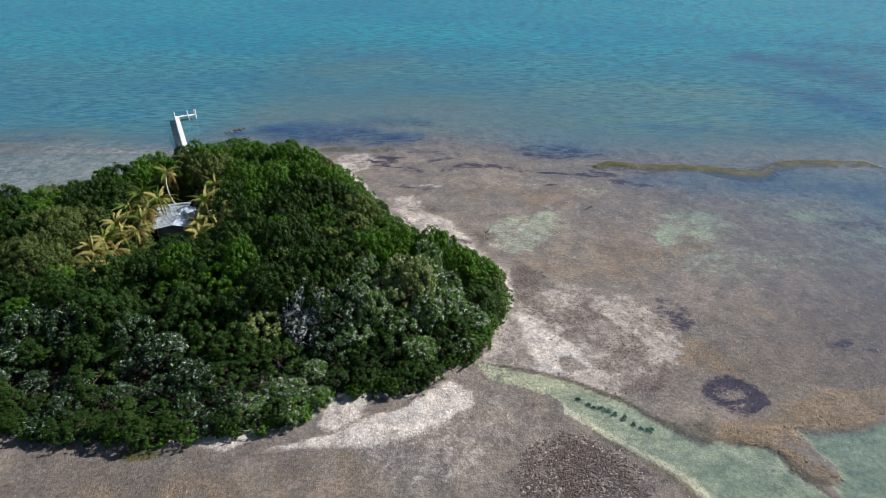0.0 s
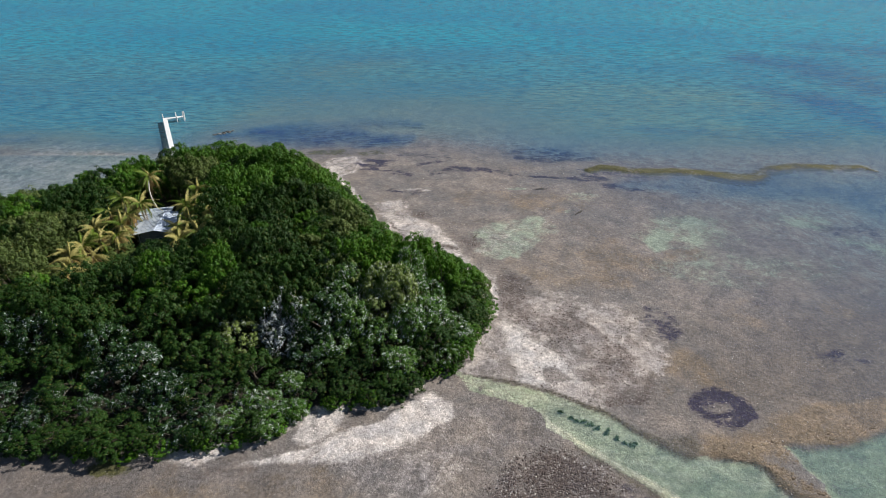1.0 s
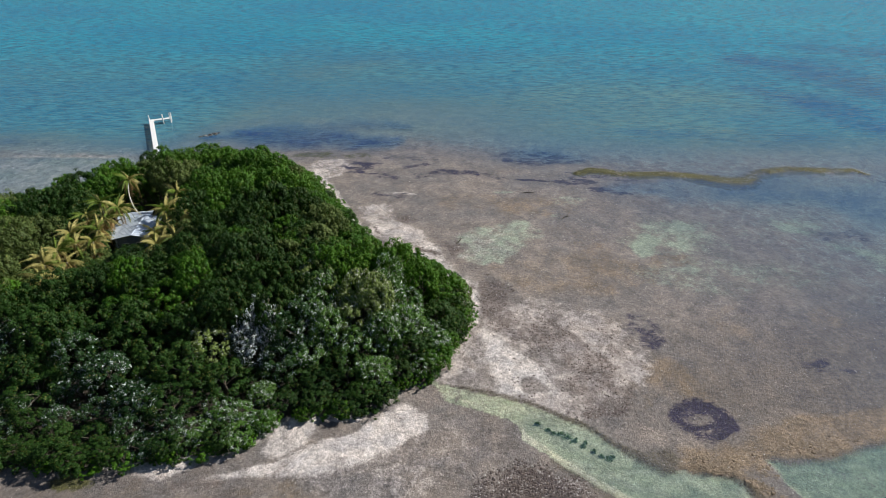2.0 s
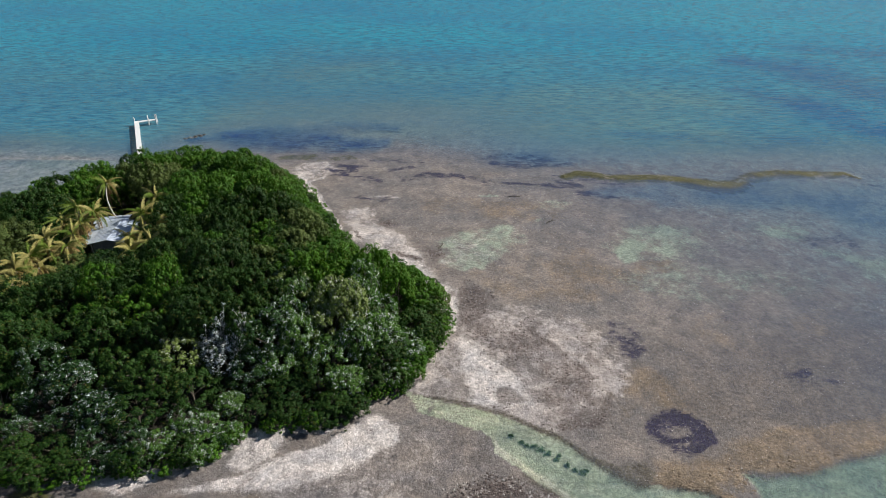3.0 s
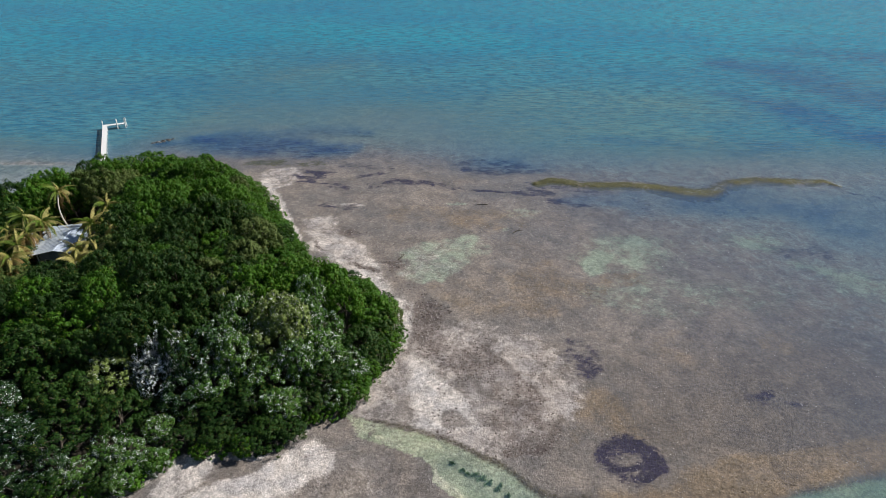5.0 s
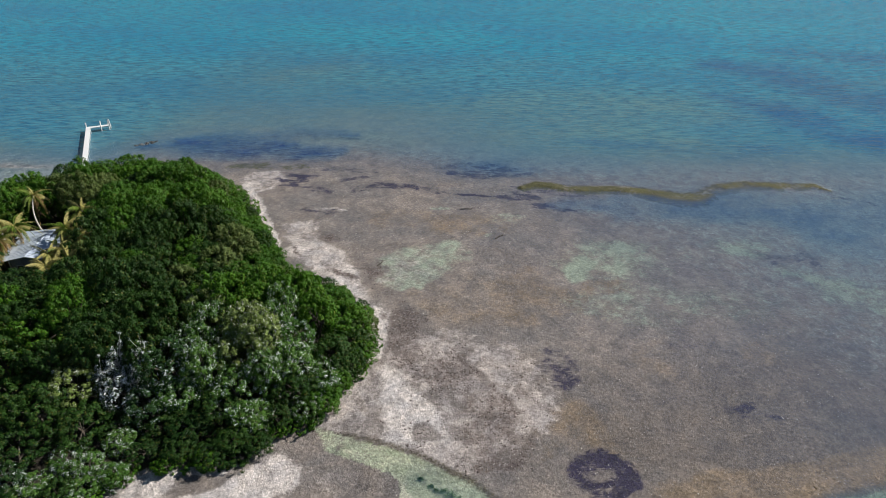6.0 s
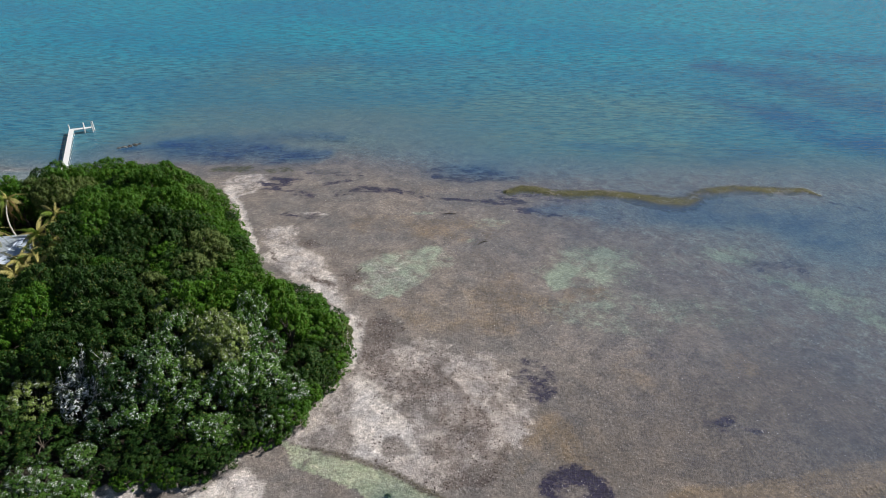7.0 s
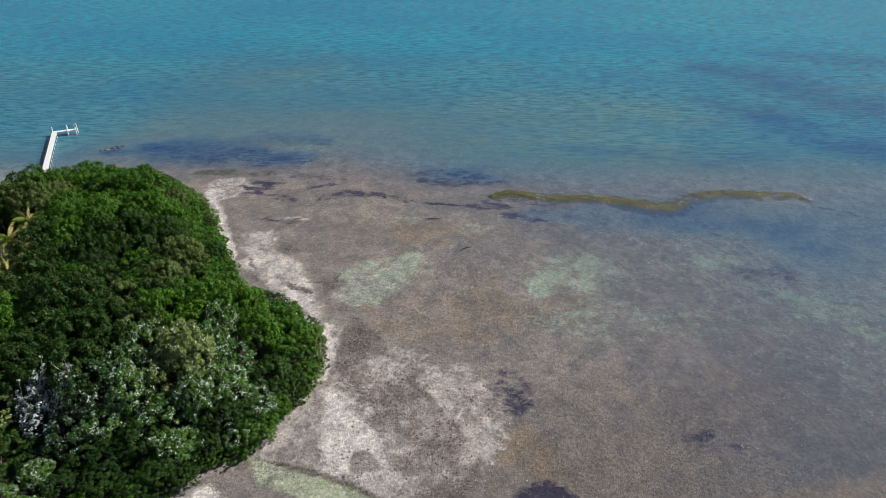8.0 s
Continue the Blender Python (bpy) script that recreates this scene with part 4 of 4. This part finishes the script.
def build_house():
    house = new("house")
    w, l, eave, ridge = 3.2, 4.2, 3.7, 4.35
    bm = bmesh.new()
    for low, high in (((-w + 0.35, -l + 0.4, 0), (w - 0.35, -l + 0.55, eave)), ((-w + 0.35, l - 0.55, 0), (w - 0.35, l - 0.4, eave)),
                      ((-w + 0.35, -l + 0.55, 0), (-w + 0.5, l - 0.55, eave - 0.05)), ((w - 0.5, -l + 0.55, 0), (w - 0.35, l - 0.55, eave - 0.05))):
        box(bm, low, high)
    for y in (-l + 0.4, l - 0.55):
        tri = [bm.verts.new(p) for p in ((-w + 0.4, y, eave), (w - 0.4, y, eave), (0, y, ridge - 0.14))]
        back = [bm.verts.new(v.co + Vector((0, 0.15, 0))) for v in tri]
        bm.faces.new(tri), bm.faces.new(back[::-1])
        for k in range(3):
            bm.faces.new((tri[k], back[k], back[(k + 1) % 3], tri[(k + 1) % 3]))
    part("wall", bm, WALL_PAINT, house, "grey painted board wall in shade")
    for side in (-1, 1):
        bm = bmesh.new()
        eave_line = [(side * w, -l * side, eave), (side * w, l * side, eave), (0, l * side, ridge), (0, -l * side, ridge)]
        roof = part("roof", roof_slope(bm, *eave_line), TIN, house, "silvery blue seamed metal roof slope")
        a, b, c, d = [Vector(p) for p in eave_line]
        for k in range(15):
            p, q = a.lerp(b, k / 14), d.lerp(c, k / 14)
            part("seam", tube(bmesh.new(), [p + Vector((0, 0, 0.02)), q + Vector((0, 0, 0.02))], [0.02, 0.02], 4), TIN, roof)
    bm = box(bmesh.new(), (-0.14, -l - 0.02, ridge - 0.03), (0.14, l + 0.02, ridge + 0.05), 0.02)
    part("ridge_cap", bm, TIN, house)
    bm = roof_slope(bmesh.new(), (-w - 2.0, l + 0.02, 3.35), (-w - 2.0, -l + 0.2, 3.35), (-w + 0.3, -l + 0.2, 3.62), (-w + 0.3, l + 0.02, 3.62))
    bmesh.ops.recalc_face_normals(bm, faces=bm.faces)
    part("porch_roof", bm, TIN, house, "low metal porch roof")
    bm = roof_slope(bmesh.new(), (-w - 2.6, l + 2.6, 3.5), (-w - 2.6, l + 0.05, 3.5), (0.8, l + 0.05, 3.95), (0.8, l + 2.6, 3.95))
    bmesh.ops.recalc_face_normals(bm, faces=bm.faces)
    part("rear_roof", bm, TIN, house, "weathered metal roof of the rear shed")
    part("rear_wall", box(bmesh.new(), (-w - 2.3, l + 0.3, 0), (0.5, l + 2.3, 3.42)), WALL_PAINT, house)
    for x, y in ((-w - 1.85, -l + 0.35), (-w - 1.85, 0.6), (-w + 0.1, -l + 0.35)):
        part("porch_post", box(bmesh.new(), (x - 0.08, y - 0.08, 0), (x + 0.08, y + 0.08, 3.34), 0.012), TRIM, house, "white porch post")
    for x in (-1.5, 0.9):
        window = part("window", box(bmesh.new(), (x - 0.55, -l + 0.375, 1.2), (x + 0.55, -l + 0.398, 2.5)), TRIM, house, "small white framed window")
        part("pane", box(bmesh.new(), (x - 0.47, -l + 0.36, 1.28), (x + 0.47, -l + 0.373, 2.42)), GLASS, window, "dark glass pane")
    part("door", box(bmesh.new(), (1.75, -l + 0.37, 0.05), (2.6, -l + 0.397, 2.1)), TRIM, house, "white plank door")
    house.matrix_basis = pose(-52.6, 105.6, 0.35, 0, 0, 6)
    tagged(house, "small cabin with a silvery blue metal roof among palms", "house")


build_house()


# ---- palms ----
def frond_mesh(name, length, droop, seed, material):
    """A bowed rib with two rows of long leaflets."""
    rng = np.random.default_rng(seed)
    bm = bmesh.new()
    line = []
    for k in range(9):
        t = k / 8
        line.append(Vector((length * (t - 0.18 * droop * t * t), 0, length * (0.42 * t - droop * 0.95 * t * t))))
    tube(bm, line, [0.045 - 0.004 * k for k in range(9)], 4)
    for k in range(40):
        t = 0.10 + 0.88 * k / 39
        n = min(7, int(t * 8))
        p = line[n].lerp(line[n + 1], t * 8 - n)
        way = (line[n + 1] - line[n]).normalized()
        size = length * (0.085 + 0.14 * math.sin(math.pi * min(1, t * 0.9 + 0.12)))
        for side in (-1, 1):
            out = (Vector((0, side, 0)) * 0.60 + way * 0.55 + Vector((0, 0, -0.85 + rng.uniform(-0.35, 0.35)))).normalized()
            mid, tip = p + out * size * 0.5, p + out * size + Vector((0, 0, -0.22 * size))
            half = way * 0.028
            a, b, c, d, e = [bm.verts.new(v) for v in (p - half * 0.5, p + half * 0.5, mid + half, tip, mid - half)]
            bm.faces.new((a, b, c, e)), bm.faces.new((e, c, d))
    mesh = bpy.data.meshes.new(name)
    bm.to_mesh(mesh)
    bm.free()
    mesh.materials.append(material)
    return mesh


def build_palms():
    rng = np.random.default_rng(17)
    fronds = {}
    for kind, material in (("green", FROND_GREEN), ("yellow", FROND_YELLOW), ("dry", FROND_DRY)):
        fronds[kind] = [frond_mesh("frond", 3.3, 0.72 + 0.36 * k + (0.45 if kind == "dry" else 0), 70 + k, material) for k in range(3)]
    # crown place, crown height, lean of the foot, share of dry and of yellow fronds
    palms = [
        (-58.7, 117.5, 8.4, 5.2, -5.4, 0.45, 0.30), (-47.2, 113.0, 7.6, 0.6, 0.4, 0.05, 0.45), (-47.6, 107.5, 6.6, 0.7, -0.5, 0.15, 0.5), (-44.6, 106.0, 6.4, 0.5, 0.3, 0.1, 0.5),
        (-45.0, 101.8, 5.8, 0.8, 0.2, 0.25, 0.55), (-42.4, 98.6, 5.6, -0.4, 0.4, 0.35, 0.5), (-45.2, 96.6, 5.2, -0.6, 0.7, 0.35, 0.5),
        (-46.8, 100.2, 5.7, 0.4, 0.5, 0.2, 0.6), (-43.4, 103.6, 6.1, 0.4, -0.3, 0.15, 0.6), (-56.6, 107.4, 6.9, 0.4, 0.4, 0.2, 0.4), (-57.3, 100.6, 5.9, 0.3, 0.4, 0.5, 0.3), (-62.4, 91.2, 5.4, 0.3, 0.3, 0.3, 0.5), (-57.0, 97.6, 5.2, -0.3, 0.4, 0.55, 0.3),
        (-60.4, 108.6, 7.4, 0.5, -0.6, 0.05, 0.3), (-57.6, 103.8, 6.4, 0.4, 0.3, 0.4, 0.4), (-61.6, 105.0, 6.2, -0.5, 0.2, 0.2, 0.5), (-61.8, 99.4, 5.8, 0.3, 0.6, 0.25, 0.55),
        (-59.4, 96.4, 5.4, -0.4, 0.5, 0.5, 0.4), (-61.2, 93.6, 5.6, 0.4, -0.3, 0.4, 0.45), (-61.0, 89.4, 5.4, 0.3, 0.5, 0.35, 0.5), (-59.6, 86.0, 5.2, -0.3, 0.2, 0.5, 0.45), (-58.2, 91.0, 5.0, 0.3, 0.3, 0.6, 0.35),
    ]
    for cx, cy, top, fx, fy, dry, yellow in palms:
        palm = new("coconut_palm")
        foot = Vector((fx, fy, 0))
        bm = bmesh.new()
        line = [foot.lerp(Vector((0, 0, top)), t) + (Vector((-1.2 * fx, 0.25 * fy, 0)) if abs(fx) > 3 else Vector((-0.3 * fx, -0.3 * fy, 0))) * (t * (1 - t)) for t in [k / 8 for k in range(9)]]
        tube(bm, line, [(0.18 if abs(fx) > 3 else 0.19) - 0.008 * k for k in range(9)], 8)
        part("trunk", bm, PALM_BARK, palm, "slender grey ringed trunk")
        count = int(rng.integers(28, 36))
        for k in range(count):
            pick = rng.uniform()
            kind = "dry" if pick < dry else "yellow" if pick < dry + yellow else "green"
            leaf = new("frond", fronds[kind][int(rng.integers(3))])
            leaf.parent = palm
            pitch = (rng.uniform(10, 60) if kind == "dry" else rng.uniform(-68, 32))
            size = rng.uniform(0.85, 1.22)
            leaf.matrix_basis = pose(0, 0, top - 0.1, 0, 0, 360 * k / count + rng.uniform(-14, 14)) @ pose(0, 0, 0, rng.uniform(-15, 15), pitch, 0) @ Matrix.Scale(size, 4)
        palm.matrix_basis = pose(cx, cy, 0.3)
        words = "leaning coconut palm with a bare curved trunk" if abs(fx) > 3 else "coconut palm with many dry brown fronds" if dry >= 0.4 else "coconut palm with yellowing green fronds"
        tagged(palm, words + " by the cabin", "palm tree", "palms round the cabin")


build_palms()


# ---- pier ----
def build_pier():
    pier = new("pier")
    long, wide, deck = 41.0, 1.2, 1.25
    # local x runs from the shore to the corner, y to the side of the arm
    bm = bmesh.new()
    for k in range(round(long / 0.30)):
        box(bm, (k * 0.30 + 0.004, -wide / 2, deck - 0.05), (k * 0.30 + 0.296, wide / 2, deck))
    part("deck", bm, WHITE_WOOD, pier, "white planked walkway")
    bm = bmesh.new()
    for k in range(15):
        box(bm, (long - 1.25, -wide / 2 - 4.7 + k * 0.315 + 0.008, deck - 0.05), (long, -wide / 2 - 4.7 + k * 0.315 + 0.307, deck))
    part("arm_deck", bm, WHITE_WOOD, pier, "white planked landing arm")
    for y in (-wide / 2 + 0.12, wide / 2 - 0.12):
        part("stringer", box(bmesh.new(), (0, y - 0.06, deck - 0.27), (long, y + 0.06, deck - 0.052)), POST_WOOD, pier)
    for x in (long - 1.15, long - 0.1):
        part("stringer", box(bmesh.new(), (x - 0.06, -wide / 2 - 4.7, deck - 0.27), (x + 0.06, -wide / 2, deck - 0.052)), POST_WOOD, pier)

    def post(x, y, top, r=0.13):
        lean = random.uniform(-0.04, 0.04)
        part("post", tube(bmesh.new(), [(x, y, -2.2), (x + lean, y + lean, top - 0.03), (x + lean, y + lean, top)], [r, r * 0.94, r * 0.7], 8), POST_WOOD, pier, "round white piling")

    for k in range(13):
        for y in (-wide / 2 + 0.12, wide / 2 - 0.12):
            post(1.5 + 3.1 * k, y, deck - 0.1)
    post(long + 0.15, wide / 2 - 0.1, 2.5, 0.17)
    for y in (-3.2, -wide / 2 - 4.6):
        post(long + 0.17, y, 2.5, 0.17)
        post(long - 1.42, y - 0.05, 1.9, 0.17)
    post(long + 0.1, -wide / 2 - 4.95, 2.6, 0.17)
    pier.matrix_basis = pose(-63.35, 140.0, 0, 0, 0, math.degrees(math.atan2(0.90, -0.43)))
    tagged(pier, "white wooden pier with an L-shaped landing on pilings", "pier")


build_pier()


# ---- small things on the flats ----
def build_rock(seed, size):
    bm = bmesh.new()
    bmesh.ops.create_icosphere(bm, subdivisions=3, radius=1.0)
    for v in bm.verts:
        v.co *= 1 + 0.35 * noise.fractal(v.co * 1.3 + Vector((seed * 7, 0, 0)), 1.0, 2.0, 4)
        v.co = Vector((v.co.x * size * 1.3, v.co.y * size * 0.8, v.co.z * size * 0.5))
    return part("rock", bm, ROCK)


for k, (x, y, size) in enumerate([(-62.6, 166.0, 0.7), (-61.7, 166.9, 0.8), (-60.9, 166.5, 0.5), (-60.4, 167.6, 1.0), (-59.5, 168.6, 0.9), (-59.0, 167.8, 0.5), (-58.6, 169.3, 0.6), (-61.0, 168.2, 0.5)]):
    rock = build_rock(k, 0.72 * size)
    rock.matrix_basis = pose(x, y, -0.05, 0, 0, 40 * k)
    tagged(rock, "dark weathered rock standing out of shallow water", "rock", "rocks off the shore")


def build_clump(seed, size):
    """Blades of seagrass on a low root mat."""
    rng = np.random.default_rng(seed)
    bm = bmesh.new()
    for _ in range(130):
        a, r = rng.uniform(0, 2 * math.pi), size * math.sqrt(rng.uniform())
        r *= 0.75 + 0.45 * math.sin(2 * a + seed) * math.sin(5 * a + 2 * seed)
        p = Vector((r * math.cos(a) * (1.2 + 0.25 * (seed % 3)), r * math.sin(a) * 0.8, -0.05))
        out = Vector((rng.normal(), rng.normal(), 1.0)).normalized() * rng.uniform(0.18, 0.32)
        side = Vector((math.cos(a * 3), math.sin(a * 3), 0)) * 0.05
        q = [bm.verts.new(v) for v in (p - side, p + side, p + out + side * 0.8, p + out * 1.3 + Vector((0.08, 0, -0.06)))]
        bm.faces.new(q)
    return part("seagrass_clump", bm, SEAGRASS)


for k, (x, y, size) in enumerate([(19.8, 59.2, 0.40), (20.4, 58.7, 0.22), (21.3, 58.6, 0.45), (22.2, 58.1, 0.75), (22.9, 57.4, 0.5), (23.9, 56.6, 0.45), (24.3, 57.1, 0.22), (25.1, 55.7, 0.32), (25.9, 55.0, 0.2), (26.7, 54.6, 0.5), (27.2, 54.9, 0.2), (18.6, 60.2, 0.2)]):
    clump = build_clump(k, 0.8 * size)
    clump.matrix_basis = pose(x, y, float(covers(np.array([x]), np.array([y]))[1][0]) + 0.03, 0, 0, -30 + 17 * k)
    tagged(clump, "dark green seagrass clump on pale channel silt", "seagrass", "seagrass clumps in the channel")


def build_driftwood(seed, length):
    rng = np.random.default_rng(seed)
    bm = bmesh.new()
    line = [(length * (t - 0.5), 0.12 * length * math.sin(3 * t + seed), 0.08 + 0.10 * math.sin(2.5 * t)) for t in [k / 5 for k in range(6)]]
    tube(bm, line, [0.11, 0.12, 0.10, 0.09, 0.06, 0.03], 6)
    for k in range(3):
        base = Vector(line[k + 2])
        tube(bm, [base, base + Vector((0.3, rng.uniform(-0.5, 0.5), 0.22)), base + Vector((0.7, rng.uniform(-0.9, 0.9), 0.3))], [0.05, 0.035, 0.015], 5)
    return part("driftwood_branch", bm, DRIFT)


for k, (x, y, length, turn) in enumerate([(32.3, 117.9, 2.2, 30), (25.8, 130.0, 2.6, 10), (9.2, 107.6, 1.8, 70)]):
    wood = build_driftwood(k, length)
    wood.matrix_basis = pose(x, y, float(covers(np.array([x]), np.array([y]))[1][0]) - 0.02, 0, 0, turn)
    tagged(wood, "dark waterlogged driftwood branch lying on the flats", "driftwood", "driftwood on the flats")


def scatter(name, cover_name, tries, low, high, region, material, label, seed, power=1.0, tall=1.0):
    """Loose stones strewn where a cover lies, in one mesh: each a squashed, jittered icosahedron."""
    rng = np.random.default_rng(seed)
    bm = bmesh.new()
    bmesh.ops.create_icosphere(bm, subdivisions=1, radius=1.0)
    ball, tris = np.array([v.co[:] for v in bm.verts]), np.array([[v.index for v in f.verts] for f in bm.faces])
    bm.free()
    x, y = rng.uniform(region[0], region[1], tries), rng.uniform(region[2], region[3], tries)
    c, z = covers(x, y)
    thick = 0.25 + 0.75 * ramp(field(x, y, 2.6, 700 + seed, 4, 0.7), -0.3, 0.3)
    keep = (rng.uniform(size=tries) < thick * c[cover_name] ** power) & (c["litter"] < 0.2) & (c["silt"] < 0.4)
    x, y, z = x[keep], y[keep], z[keep]
    n = len(x)
    size = low * (high / low) ** (rng.uniform(size=n) ** 1.8)
    turn, flat = rng.uniform(0, 2 * math.pi, n), tall * rng.uniform(0.35, 0.7, n)
    shape = ball[None] * rng.uniform(0.72, 1.28, (n, len(ball), 1)) * np.stack([rng.uniform(0.8, 1.5, n), np.ones(n), flat], 1)[:, None] * size[:, None, None]
    cos, sin = np.cos(turn)[:, None], np.sin(turn)[:, None]
    verts = np.stack([shape[..., 0] * cos - shape[..., 1] * sin + x[:, None], shape[..., 0] * sin + shape[..., 1] * cos + y[:, None], shape[..., 2] + (z + 0.25 * size * flat)[:, None]], -1)
    faces = tris[None] + (np.arange(n) * len(ball))[:, None, None]
    tagged(new(name, from_arrays(name, verts.reshape(-1, 3), faces.reshape(-1, 3), material)), label, "rubble", kind="stuff")


def stone_material(name, dark, light):
    n = Nodes(name)
    each = n.node("NewGeometry", "Random Per Island")
    grain = n.grain(6.0, 4, 0.65)
    n.bump(grain, 0.5, 0.05)
    return n.set(Base_Color=n.mix(n.maths("ADD", n.maths("MULTIPLY", each, 0.7), n.maths("MULTIPLY", grain, 0.3)), dark, light), Roughness=0.9)


DARK_STONE = stone_material("dark_rubble", (0.035, 0.027, 0.025), (0.20, 0.155, 0.135))
PALE_STONE = stone_material("pale_rubble", (0.40, 0.36, 0.33), (0.78, 0.74, 0.71))
REEF_STONE = stone_material("reef_rock", (0.11, 0.082, 0.060), (0.32, 0.245, 0.170))
scatter("dark_rubble", "rubble", 110000, 0.03, 0.14, (-12, 42, 44, 122), DARK_STONE, "dark weed-covered coral rubble strewn on the flats", 3, power=1.4)
scatter("pale_rubble", "rubble", 36000, 0.03, 0.08, (-12, 42, 44, 122), PALE_STONE, "bleached pale coral rubble and shells on the flats", 4, power=1.3)
scatter("reef_rubble", "reef", 30000, 0.06, 0.22, (30, 90, 42, 76), REEF_STONE, "brown craggy reef rock breaking the shallow water", 5, tall=0.6)
scatter("shell_bits", "open", 18000, 0.025, 0.085, (-60, 110, 40, 140), PALE_STONE, "white shells and coral bits strewn over the flats", 6)
scatter("dark_gravel", "rubble", 30000, 0.035, 0.16, (9, 29, 43, 56), DARK_STONE, "dark coral gravel heaped beside the channel", 7)
scatter("pale_gravel", "rubble", 7000, 0.025, 0.11, (9, 29, 43, 56), PALE_STONE, "bleached coral gravel heaped beside the channel", 8)
